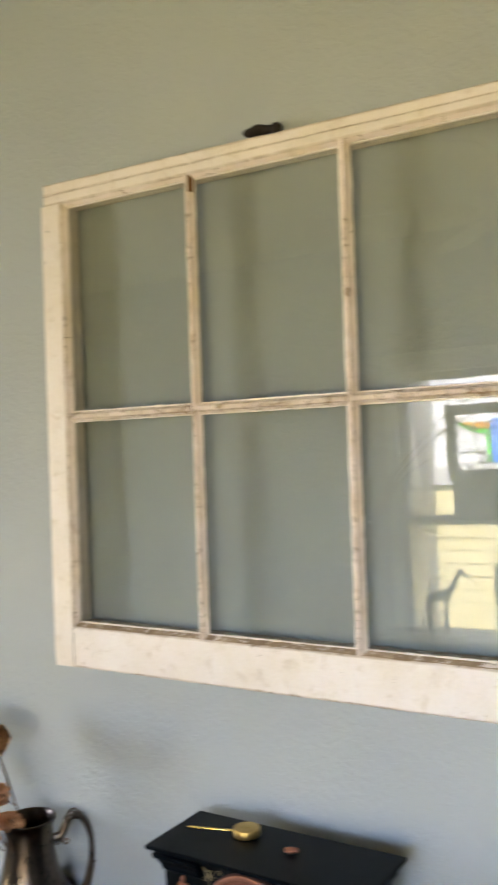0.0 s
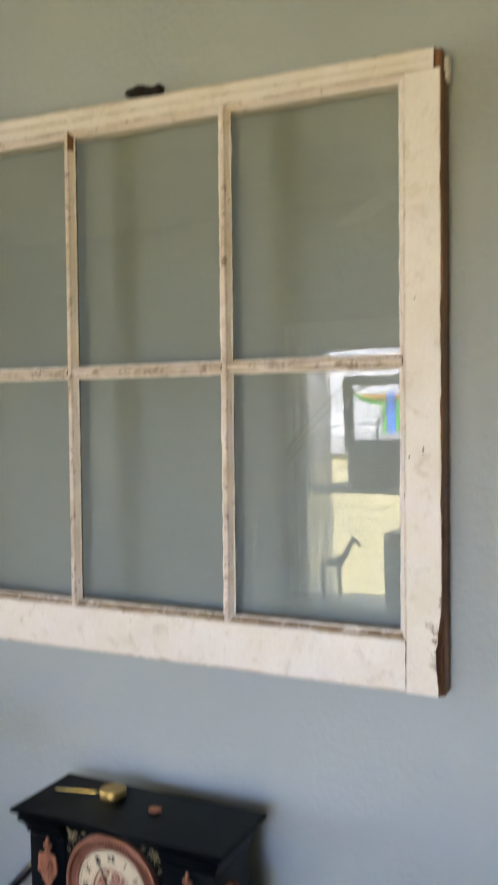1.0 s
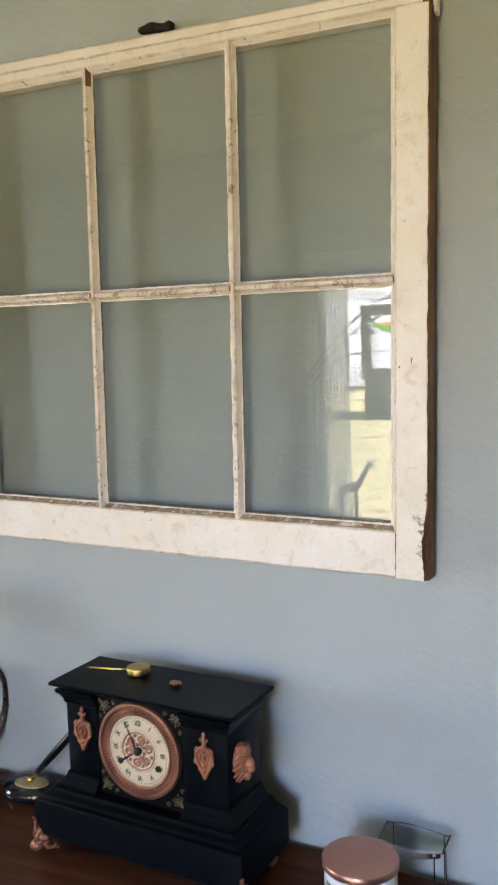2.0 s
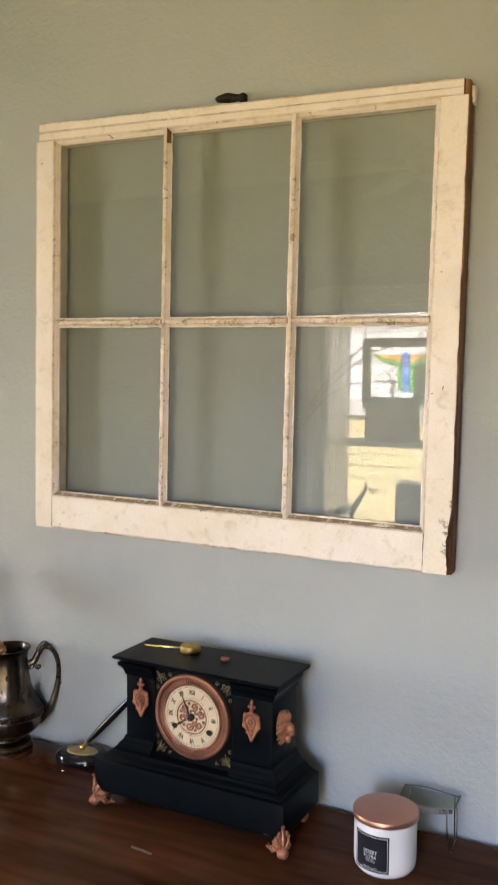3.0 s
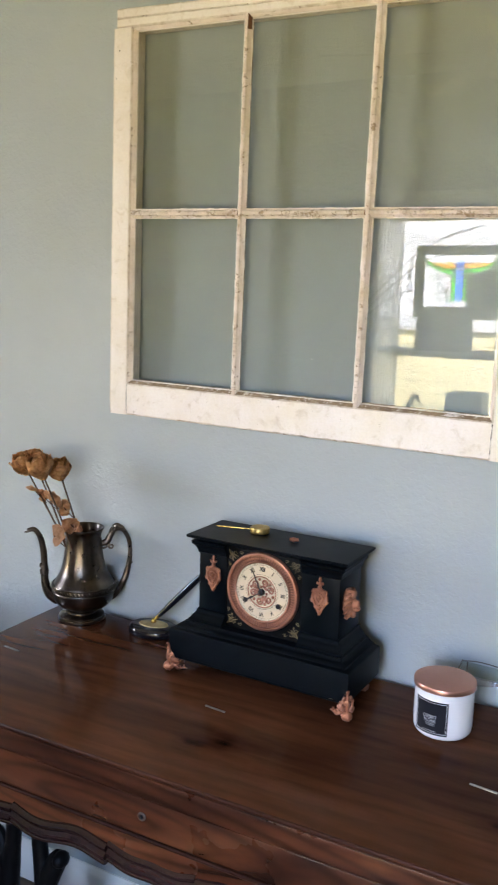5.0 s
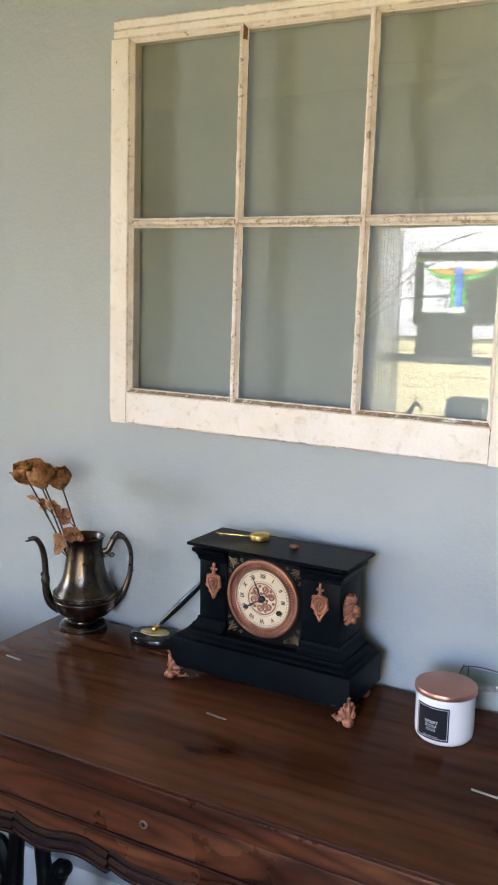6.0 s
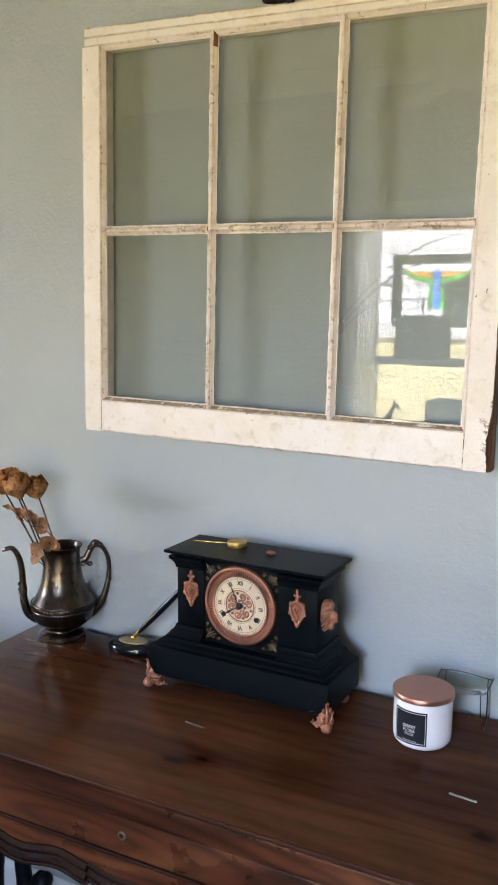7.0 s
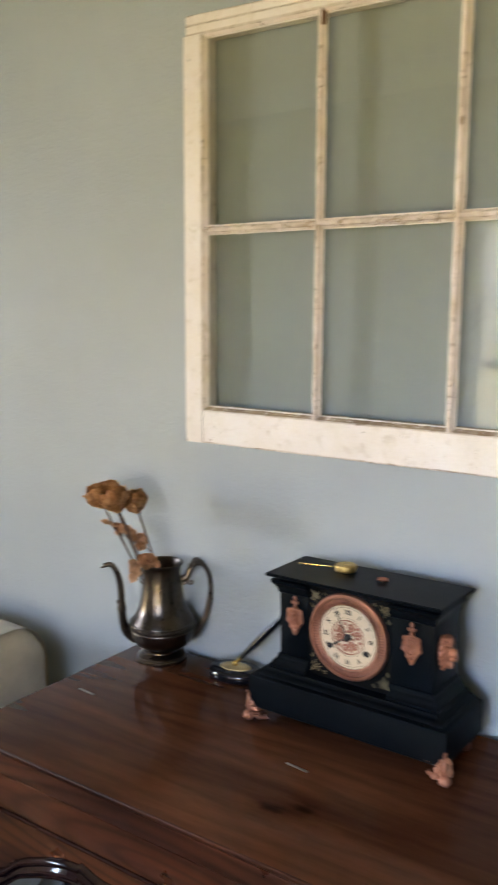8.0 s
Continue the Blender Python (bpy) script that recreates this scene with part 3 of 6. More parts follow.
    for i in range(3):
        for k in range(2):
            p = part("pane", boxes((xs[i] + 0.003, xs[i + 1] - 0.003, G + 0.0005, G + 0.0030, zs[k] + 0.003, zs[k + 1] - 0.003)), [PANE, PANE_BACK], top, "wavy dusty glass pane", smooth=False)
            for f in p.data.polygons:
                f.material_index = 0 if f.normal.y < -0.9 else 1
            out_of_square(p.data.vertices)
            p.visible_shadow = False
    # beads of putty left along the glass, uneven
    for i in range(3):
        for k in range(2):
            bm = bmesh.new()
            x0, x1, z0, z1 = xs[i] + 0.0080, xs[i + 1] - 0.0080, zs[k] + 0.0082, zs[k + 1] - 0.0082
            if i == 0:
                x0 = xs[0] + 0.001
            if i == 2:
                x1 = xs[3] - 0.001
            z0, z1 = (z0 if k else zs[0] + 0.001), (z1 if not k else zs[2] - 0.001)
            for (ax, az), (bx, bz) in (((x0, z0), (x1, z0)), ((x1, z0), (x1, z1)), ((x1, z1), (x0, z1)), ((x0, z1), (x0, z0))):
                n = 90
                pts = [(ax + (bx - ax) * t / n, G - 0.0004 + 0.0004 * noise.noise(Vector((t * 0.7, i + k * 5, ax * 9))), az + (bz - az) * t / n) for t in range(n + 1)]
                tube(bm, pts, lambda t, s=ax * 31 + az * 17 + i: 0.0009 + 0.0013 * max(0, 0.25 + noise.noise(Vector((t * 17, s, 2.0)))) + 0.0012 * max(0, noise.noise(Vector((t * 60, s, 5.0)))), 6)
            out_of_square(bm.verts)
            part("putty_line", bm, PAINT, top, "ragged pale putty")
    # open joints between the bottom rail and the stiles
    for x in (-0.2552, 0.4934):
        bm = bmesh.new()
        pts = [(x + 0.0005 * noise.noise(Vector((z * 90, x, 3))), 0.0006, z) for z in np.linspace(-0.404, -0.344, 24)]
        tube(bm, pts, lambda t: 0.0007 + 0.0006 * max(0, noise.noise(Vector((t * 9, x * 7, 1)))), 6)
        part("open_joint", bm, INK, top, "dark crack of the open joint")
    # a nail dent and small chips in the stile
    for x, z, h, w in ((0.5155, -0.1103, 0.0100, 0.0010), (0.4985, -0.1180, 0.0030, 0.0012), (0.5060, 0.0730, 0.0030, 0.0008), (-0.2840, 0.3060, 0.0032, 0.0012), (-0.2910, 0.2550, 0.0030, 0.0009)):
        bm = bmesh.new()
        pts = [(x + 0.0007 * math.sin(9 * t), 0.0004, z + h * (t - 0.5)) for t in np.linspace(0, 1, 7)]
        tube(bm, pts, lambda t: w * (0.35 + 0.65 * t), 8)
        part("dent", bm, INK, top, "small dark dent in the paint")
    for x, z in ((0.2665, -0.165), (0.2645, -0.189), (0.2630, -0.262), (0.1550, -0.262)):
        bm = bmesh.new()
        ball(bm, (x, G, z), 0.0009, (0.8, 0.5, 1.5), 8)
        part("paint_speck", bm, PAINT, top, "speck of white paint on the glass")
    return top


old_sash()


def iron_hook():
    bm = bmesh.new()
    box(bm, 0.088, 0.122, -0.022, 0.0, 1.984, 2.001, bevel=0.003)
    ball(bm, (0.112, -0.020, 2.010), 0.0125, (1.65, 1.0, 0.62), 16)
    tube(bm, smooth_path([(0.118, -0.020, 2.010), (0.134, -0.021, 2.008), (0.146, -0.022, 2.006)], 5), lambda t: 0.0068 + 0.0006 * math.sin(t * 8), 10)
    box(bm, 0.141, 0.152, -0.029, -0.014, 1.996, 2.013, bevel=0.003)
    roughen(bm, 0.0018, 90)
    thing("iron_hook", bm, IRON, "rusty dark iron hook holding the sash on the wall", "hook")


iron_hook()


# ---- the writing desk ----
def edge_low(x):
    """Lower edge of the scalloped apron, mirrored about the middle."""
    a = abs(x - 0.125)
    pts = [(0.0, 0.5975), (0.035, 0.5945), (0.060, 0.5985), (0.0795, 0.6070)] if a < 0.08 else \
        [(0.0805, 0.5985), (0.105, 0.6035), (0.131, 0.6100), (0.160, 0.6075), (0.190, 0.5995), (0.220, 0.5945), (0.250, 0.5985), (0.2755, 0.6095)] if a < 0.276 else \
        [(0.277, 0.6030), (0.310, 0.6000), (0.360, 0.5850), (0.42, 0.560), (0.47, 0.520), (0.60, 0.49)]
    return float(np.interp(a, [p[0] for p in pts], [p[1] for p in pts]))


def smooth_low(x):
    a = abs(x - 0.125)
    lim = [b for b in (0.0, 0.08, 0.276, 0.62)]
    lo, hi = [(p, q) for p, q in zip(lim, lim[1:]) if p <= a <= q][0]
    s = [edge_low(0.125 + min(max(a + d, lo + 0.0006), hi - 0.0006)) for d in (-0.014, -0.007, 0, 0.007, 0.014)]
    return sum(s) / 5 - 0.011


def desk():
    top = empty("writing_desk", pose(0, 0, 0), "dark reddish-brown wooden writing desk with scalloped apron, against the wall", "desk")
    x0, x1, yb, yf, h = -0.455, 0.657, -0.022, -0.5092, 0.76
    # top board with a rounded front and ends
    bm = bmesh.new()
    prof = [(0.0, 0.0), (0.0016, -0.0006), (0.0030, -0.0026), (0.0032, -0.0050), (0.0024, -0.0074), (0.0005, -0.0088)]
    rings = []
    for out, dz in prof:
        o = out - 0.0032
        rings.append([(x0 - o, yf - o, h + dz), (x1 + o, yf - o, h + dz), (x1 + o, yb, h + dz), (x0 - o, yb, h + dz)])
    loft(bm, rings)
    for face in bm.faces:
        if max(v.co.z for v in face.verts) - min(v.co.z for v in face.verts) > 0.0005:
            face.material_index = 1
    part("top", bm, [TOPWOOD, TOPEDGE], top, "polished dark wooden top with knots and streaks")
    # three flush metal strips
    for sx, sy in ((-0.372, -0.274), (0.103, -0.282), (0.566, -0.290)):
        bm = boxes((sx - 0.021, sx + 0.021, sy - 0.0022, sy + 0.0022, h - 0.004, h + 0.0012), bevel=0.0006)
        for v in bm.verts:
            v.co.y += (v.co.x - sx) * -0.10
        part("hinge_strip", bm, STRIP, top, "flush pale metal strip let into the wood")
    # carcase behind the front
    part("carcase", boxes((x0 + 0.02, x1 - 0.02, -0.485, yb - 0.004, 0.63, 0.7510), bevel=0.001), FACEWOOD, top)
    f = yf + 0.0012
    part("front_rail", boxes((x0 + 0.014, x1 - 0.014, f, -0.4855, 0.7165, 0.7508), bevel=0.0012), FACEWOOD, top)
    bm = boxes((x0 + 0.016, x1 - 0.016, f + 0.0005, -0.4855, 0.6545, 0.7150), bevel=0.0016)
    drawer = part("drawer", bm, FACEWOOD, top, "figured veneer drawer front")
    bm = bmesh.new()
    lathe(bm, [(0.0072, -0.001), (0.0072, 0.0010), (0.0056, 0.0018), (0.0040, 0.0016), (0.0036, -0.0005)], 20)
    bm.transform(pose(0.109, f + 0.0002, 0.686, 90))
    part("keyhole_ring", bm, STRIP, drawer, "small round metal keyhole")
    part("keyhole", boxes((0.1078, 0.1102, f - 0.0006, f + 0.001, 0.6825, 0.6885)), INK, drawer)
    # bead under the drawer
    bm = bmesh.new()
    tube(bm, [(x, f + 0.001, 0.6500) for x in np.linspace(x0 + 0.014, x1 - 0.014, 12)], 0.0036, 10)
    part("bead", bm, TOPEDGE, top, "dark half-round bead")
    # scalloped apron
    bm = bmesh.new()
    xs = sorted(set([round(v, 5) for v in np.linspace(x0 + 0.016, x1 - 0.016, 170)] + [0.125 + s * a for s in (-1, 1) for a in (0.0794, 0.0806, 0.2754, 0.2766)]))
    rings = [[(x, f + 0.002, smooth_low(x) + 0.012), (x, f + 0.002, 0.6490), (x, -0.487, 0.6490), (x, -0.487, smooth_low(x) + 0.012)] for x in xs]
    loft(bm, rings)
    part("apron", bm, FACEWOOD, top, "scalloped apron in reddish veneer")
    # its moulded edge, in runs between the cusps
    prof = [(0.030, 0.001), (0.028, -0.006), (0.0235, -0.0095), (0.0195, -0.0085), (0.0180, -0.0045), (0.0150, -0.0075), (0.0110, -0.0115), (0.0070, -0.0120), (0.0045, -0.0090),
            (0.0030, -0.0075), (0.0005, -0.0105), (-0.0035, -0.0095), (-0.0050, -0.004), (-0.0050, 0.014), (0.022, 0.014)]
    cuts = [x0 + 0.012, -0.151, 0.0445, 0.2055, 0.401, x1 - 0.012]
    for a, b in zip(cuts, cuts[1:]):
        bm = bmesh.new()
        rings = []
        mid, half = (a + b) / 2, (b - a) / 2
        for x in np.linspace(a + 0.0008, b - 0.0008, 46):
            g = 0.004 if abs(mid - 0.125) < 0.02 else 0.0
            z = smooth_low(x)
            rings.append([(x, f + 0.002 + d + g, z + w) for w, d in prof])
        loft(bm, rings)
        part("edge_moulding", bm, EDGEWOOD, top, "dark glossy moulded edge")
    # beads round the ends of the case
    for s, x in ((-1, x0), (1, x1)):
        for out, z, r in ((-0.006, 0.7405, 0.0085), (-0.004, 0.7120, 0.0105), (-0.001, 0.6560, 0.0125)):
            bm = bmesh.new()
            tube(bm, [(x + s * out, y, z) for y in np.linspace(yf + 0.018, yb - 0.002, 10)], r, 12)
            part("end_bead", bm, TOPEDGE, top, "dark rounded moulding along the end")
    # end supports in blackened wood
    for cx in (-0.318, 0.520):
        for s in (1, -1):
            bm = bmesh.new()
            path = smooth_path([(cx + s * 0.040, -0.30, 0.64), (cx + s * 0.037, -0.30, 0.50), (cx + s * 0.034, -0.30, 0.41), (cx + s * 0.036, -0.30, 0.36), (cx + s * 0.045, -0.30, 0.315),
                                (cx + s * 0.055, -0.30, 0.24), (cx + s * 0.040, -0.30, 0.17), (cx + s * 0.02, -0.30, 0.12)], 7)
            tube(bm, path, lambda t: 0.0145 + 0.036 * max(0, min(t, 0.75) - 0.45), 12, 1.2)
            part("support_bar", bm, BLACKWOOD, top, "black scrolled support")
            bm = bmesh.new()
            tube(bm, smooth_path([(cx + s * 0.050, -0.30, 0.30), (cx + s * 0.068, -0.30, 0.335), (cx + s * 0.080, -0.30, 0.358), (cx + s * 0.087, -0.30, 0.366)], 6), lambda t: 0.020 - 0.005 * t, 10, 1.2)
            ball(bm, (cx + s * 0.088, -0.30, 0.362), 0.0165, (1, 1.2, 1))
            part("scroll", bm, BLACKWOOD, top, "black carved scroll")
        part("crosspiece", boxes((cx - 0.10, cx + 0.10, -0.33, -0.27, 0.575, 0.632), bevel=0.006), BLACKWOOD, top)
        bm = bmesh.new()
        rings = [[(cx + dx, y, z + dz) for dx, dz in ((-0.03, -0.022), (0.03, -0.022), (0.034, 0.0), (0.022, 0.022), (-0.022, 0.022), (-0.034, 0.0))]
                 for y, z in smooth_path([(-0.50, 0.024), (-0.46, 0.05), (-0.38, 0.095), (-0.30, 0.12), (-0.20, 0.115), (-0.12, 0.06), (-0.07, 0.024)], 5)]
        loft(bm, rings)
        part("foot", bm, BLACKWOOD, top, "black arched foot")
    return top


desk()


# ---- the mantel clock ----
CX, CY, CYAW = 0.135, -0.114, -1.74


def scroll_set(bm, x, z, sx, sz, y):
    """Gilt line scrolls in a corner of the dial plate, growing from (x, z) inwards."""
    def put(u, v):
        return (x + sx * u, y, z + sz * v)
    for swap in (False, True):
        def at(u, v):
            return put(v, u) if swap else put(u, v)
        for cu, cv, r, a0, turns, hand in ((0.0150, 0.0055, 0.0052, 190, 1.25, -1), (0.0290, 0.0046, 0.0042, 165, 1.2, 1)):
            pts = []
            for i in range(23):
                t = i / 22
                a, q = radians(a0) + hand * turns * 2 * math.pi * t, r * (1 - 0.85 * t)
                pts.append(at(cu + q * math.cos(a), cv + q * math.sin(a)))
            tube(bm, pts, lambda t: 0.00024 + 0.00030 * t * t, 5)
        tube(bm, smooth_path([at(0.0010, 0.0010), at(0.0060, 0.0040), at(0.0100, 0.0060), at(0.0150, 0.0108), at(0.0210, 0.0112)], 4), lambda t: 0.00024 + 0.00022 * math.sin(t * math.pi), 5)
        ball(bm, at(0.0215, 0.0118), 0.0008, n=8)
    tube(bm, smooth_path([put(0.0030, 0.0030), put(0.0080, 0.0090), put(0.0130, 0.0130), put(0.0185, 0.0165)], 4), lambda t: 0.00024 + 0.0003 * math.sin(t * math.pi), 6)


def copper_pendant(bm, x, z, y):
    """A cast drop ornament: a fleur finial on a beaded neck over a scrolled shield with a pierced heart that ends in a point."""
    f = y - 0.0028
    half = [(0.0, 0.011), (0.006, 0.0105), (0.0125, 0.0085), (0.0160, 0.0035), (0.0150, -0.0015), (0.0170, -0.0060), (0.0168, -0.0125), (0.0130, -0.0175), (0.0135, -0.0220), (0.0100, -0.0270), (0.0060, -0.0300), (0.0048, -0.0370), (0.0, -0.0440)]
    slab(bm, [(x + a, z + b) for a, b in half] + [(x - a, z + b) for a, b in half[-2:0:-1]], y - 0.0016, y)
    for s in (-1, 1):
        tube(bm, smooth_path([(x + s * 0.001, f, z + 0.0095), (x + s * 0.009, f, z + 0.0080), (x + s * 0.0140, f, z + 0.001), (x + s * 0.0155, f, z - 0.010), (x + s * 0.0110, f, z - 0.020), (x + s * 0.0058, f, z - 0.030), (x, f, z - 0.042)], 6),
             lambda t: 0.0027 - 0.0006 * abs(t - 0.45), 8)
        tube(bm, spiral(x + s * 0.0120, z + 0.0045, 0.0050, 0.001, 90, 1.3, f - 0.001, 16, -s), lambda t: 0.0018 - 0.0005 * t, 6)
        tube(bm, spiral(x + s * 0.0145, z - 0.0130, 0.0042, 0.001, 270, 1.2, f - 0.001, 16, s), lambda t: 0.0017 - 0.0005 * t, 6)
        tube(bm, spiral(x + s * 0.0075, z - 0.0250, 0.0040, 0.001, 200, 1.1, f - 0.001, 14, -s), 0.0015, 6)
        tube(bm, smooth_path([(x, f - 0.001, z + 0.002), (x + s * 0.0062, f - 0.001, z - 0.003), (x + s * 0.0066, f - 0.001, z - 0.010), (x + s * 0.0030, f - 0.001, z - 0.016), (x, f - 0.001, z - 0.020)], 4), 0.0018, 6)
        ball(bm, (x + s * 0.0045, f, z + 0.0225), 0.0032, (1.25, 0.7, 0.9))
        tube(bm, smooth_path([(x, f, z + 0.019), (x + s * 0.005, f, z + 0.0215), (x + s * 0.0072, f, z + 0.0255)], 4), lambda t: 0.0017 - 0.0006 * t, 6)
    ball(bm, (x, f - 0.0014, z - 0.0075), 0.0034, (0.9, 0.8, 1.3))
    ball(bm, (x, f - 0.0010, z - 0.0260), 0.0034, (1, 0.8, 1.3))
    ball(bm, (x, f - 0.0005, z - 0.0355), 0.0028, (1, 0.8, 1.7))
    ball(bm, (x, f, z + 0.0105), 0.0050, (1.25, 0.7, 0.8))
    tube(bm, [(x, f, z + 0.010), (x, f, z + 0.029)], lambda t: 0.0034 - 0.0010 * t, 8)
    ball(bm, (x, f, z + 0.0160), 0.0030, (1.6, 0.8, 0.8))
    ball(bm, (x, f, z + 0.0305), 0.0040, (0.85, 0.7, 1.5))
    roughen(bm, 0.0005, 320)


def acanthus_foot(bm, sx, sy):
    """A cast foot under a corner: a ball toe and an upright lobed acanthus leaf that wraps the corner."""
    ball(bm, (0, -0.010, 0.0105), 0.0105, (1.1, 1.0, 1.0), 16)
    tube(bm, [(q[1], q[0] - 0.010, q[2]) for q in spiral(0.0, 0.0105, 0.0095, 0.002, 200, 1.4, 0, 22, -1)], 0.0036, 8)

    def leaf(high, wide, y, low, bulge):
        out = []
        for i in range(41):
            t = i / 40
            w = wide * (math.sin(math.pi * min(1, 0.10 + 0.90 * t ** 0.8)) ** 0.8) * (0.82 + 0.18 * abs(math.cos(t * math.pi * 3.5)))
            out.append((w, low + (high - low) * t))
        slab(bm, out + [(-x, z) for x, z in reversed(out[:-1])], y, y + 0.010, 0.006, bulge)

    leaf(0.056, 0.0120, -0.003, 0.010, 0.008)
    leaf(0.036, 0.0150, 0.000, 0.008, 0.006)
    tube(bm, smooth_path([(0, -0.008, 0.018), (0, -0.012, 0.032), (0, -0.009, 0.046), (0, -0.010, 0.056), (0, -0.014, 0.061)], 5), lambda t: 0.0042 * (1 - 0.4 * t), 10)
    for s in (-1, 1):
        tube(bm, smooth_path([(s * 0.004, -0.009, 0.018), (s * 0.010, -0.010, 0.028), (s * 0.012, -0.006, 0.036), (s * 0.015, -0.004, 0.038)], 5), lambda t: 0.0032 * (1 - 0.45 * t), 8)
        tube(bm, smooth_path([(s * 0.006, -0.007, 0.014), (s * 0.013, -0.006, 0.018), (s * 0.018, -0.002, 0.023)], 5), lambda t: 0.0034 * (1 - 0.45 * t), 8)
        ball(bm, (s * 0.007, -0.010, 0.045), 0.0038, (1, 0.8, 1.4))
    for s in (-1, 1):
        wing = smooth_path([(s * 0.004, -0.006, 0.013), (s * 0.009, 0.003, 0.012), (s * 0.014, 0.012, 0.008), (s * 0.017, 0.021, 0.010), (s * 0.019, 0.028, 0.008)], 5)
        tube(bm, wing, lambda t: 0.0058 * (1 - 0.62 * t) * (0.86 + 0.2 * math.sin(t * 19)), 8)
        for k in (6, 11, 16):
            ball(bm, tuple(wing[k] + np.array((0, -0.001, 0.004))), 0.0040 - 0.0006 * k / 6, (1.0, 0.8, 1.2), 10)
    roughen(bm, 0.0011, 330, seed=7)
    bm.transform(pose(0, 0, 0, 0, 0, math.degrees(math.atan2(sy, sx)) + 90))


def clock():
    top = empty("mantel_clock", pose(CX, CY, 0.76, 0, 0, CYAW), "black mantel clock with copper ornaments and cream dial", "clock")
    F = -0.063  # front of the top slab
    # top slab and its cornice
    bm = bmesh.new()
    rings = [[(sx * w, y, z) for sx, y in ((-1, F + d), (1, F + d), (1, 0.064), (-1, 0.064))] for w, d, z in
             ((0.163, 0.0, 0.2662), (0.163, 0.0, 0.2615), (0.1605, 0.0025, 0.2600), (0.1560, 0.007, 0.2592), (0.1535, 0.0095, 0.2575), (0.1500, 0.0130, 0.2555), (0.1470, 0.0150, 0.2540), (0.1450, 0.0165, 0.2535))]
    loft(bm, rings)
    bmesh.ops.bevel(bm, geom=[e for e in bm.edges if all(v.co.z > 0.2610 for v in e.verts)], offset=0.0010, segments=2, affect="EDGES")
    part("top_slab", bm, BLACK, top)
    # two piers and the recessed middle
    for s in (-1, 1):
        xa, xb = (-0.1440, -0.0845) if s < 0 else (0.0700, 0.1440)
        part("pier", boxes((xa, xb, F + 0.018, 0.047, 0.104, 0.2538), bevel=0.0012), BLACK, top)
        bm = bmesh.new()
        rings = []
        for o, z in ((0.0145, 0.0975), (0.0145, 0.1020), (0.0110, 0.1050), (0.0095, 0.1090), (0.0055, 0.1120), (0.0030, 0.1165), (0.0028, 0.1200), (0.0, 0.1220)):
            rings.append([(xa - (o if s < 0 else 0.0), F + 0.018 - o, z), (xb + (o if s > 0 else 0.0), F + 0.018 - o, z), (xb + (o if s > 0 else 0.0), 0.049, z), (xa - (o if s < 0 else 0.0), 0.049, z)])
        loft(bm, rings)
        part("pier_base", bm, BLACK, top)
        bm = bmesh.new()
        rings = []
        for o, z in ((0.0, 0.2300), (0.0022, 0.2320), (0.0024, 0.2350), (0.0040, 0.2400), (0.0072, 0.2450), (0.0110, 0.2485), (0.0118, 0.2540)):
            rings.append([(xa - (o if s < 0 else 0.0), F + 0.018 - o, z), (xb + (o if s > 0 else 0.0), F + 0.018 - o, z), (xb + (o if s > 0 else 0.0), 0.049, z), (xa - (o if s < 0 else 0.0), 0.049, z)])
        loft(bm, rings)
        part("pier_cap", bm, BLACK, top)
    part("back", boxes((-0.086, 0.072, F + 0.040, 0.047, 0.098, 0.2538)), BLACK, top)
    part("dial_plate", boxes((-0.0842, 0.0697, F + 0.0200, F + 0.041, 0.0975, 0.2545), bevel=0.0006), PLATE, top, "flat black dial plate")
    # stepped base
    bm = bmesh.new()
    rings = [[(-w, F - d, z), (w, F - d, z), (w, 0.058, z), (-w, 0.058, z)] for w, d, z in
             ((0.1800, 0.019, 0.0270), (0.1835, 0.0225, 0.0305), (0.1835, 0.0225, 0.0820), (0.1820, 0.021, 0.0845), (0.1735, 0.013, 0.0860), (0.1720, 0.0115, 0.0885), (0.1640, 0.005, 0.0915), (0.1600, 0.001, 0.0955), (0.1595, 0.0, 0.0980))]
    loft(bm, rings)
    part("base", bm, BLACK, top, "broad stepped black base")
    # chipped spot low on the base
    bm = boxes((0.150, 0.160, F - 0.0230, F - 0.0215, 0.0312, 0.0338), bevel=0.0004)
    roughen(bm, 0.0014, 300)
    part("chip", bm, CHROME, top, "small bright chip in the black")
    # dial
    dx, dz, dy = -0.0078, 0.1795, F + 0.0200
    R = 0.0735
    bm = bmesh.new()
    prof = [(R, 0.0), (R, 0.0045), (R - 0.0015, 0.0068), (R - 0.0045, 0.0078), (R - 0.0065, 0.0074), (R - 0.0072, 0.0048)]
    lathe(bm, prof, 72, caps=False)
    bm.transform(pose(dx, dy, dz, 90))
    bezel = part("bezel", bm, BEZEL, top, "round copper bezel")
    # bed under the beads, its gap shade painted as darker copper
    bm = bmesh.new()
    lathe(bm, [(R - 0.0072, 0.0010), (R - 0.0072, 0.0046), (R - 0.0160, 0.0034), (R - 0.0160, 0.0010)], 72, caps=False)
    bm.transform(pose(dx, dy, dz, 90))
    part("bead_bed", bm, BEZEL_BED, bezel, "copper hollow, coloured dark for the shade between beads")
    bm = bmesh.new()
    lathe(bm, [(R - 0.0158, 0.0010), (R - 0.0160, 0.0044), (R - 0.0172, 0.0056), (R - 0.0192, 0.0048), (R - 0.0196, 0.0020)], 72, caps=False)
    bm.transform(pose(dx, dy, dz, 90))
    part("inner_rim", bm, BEZEL, bezel)
    bm = bmesh.new()
    for i in range(84):
        a = 2 * math.pi * i / 84
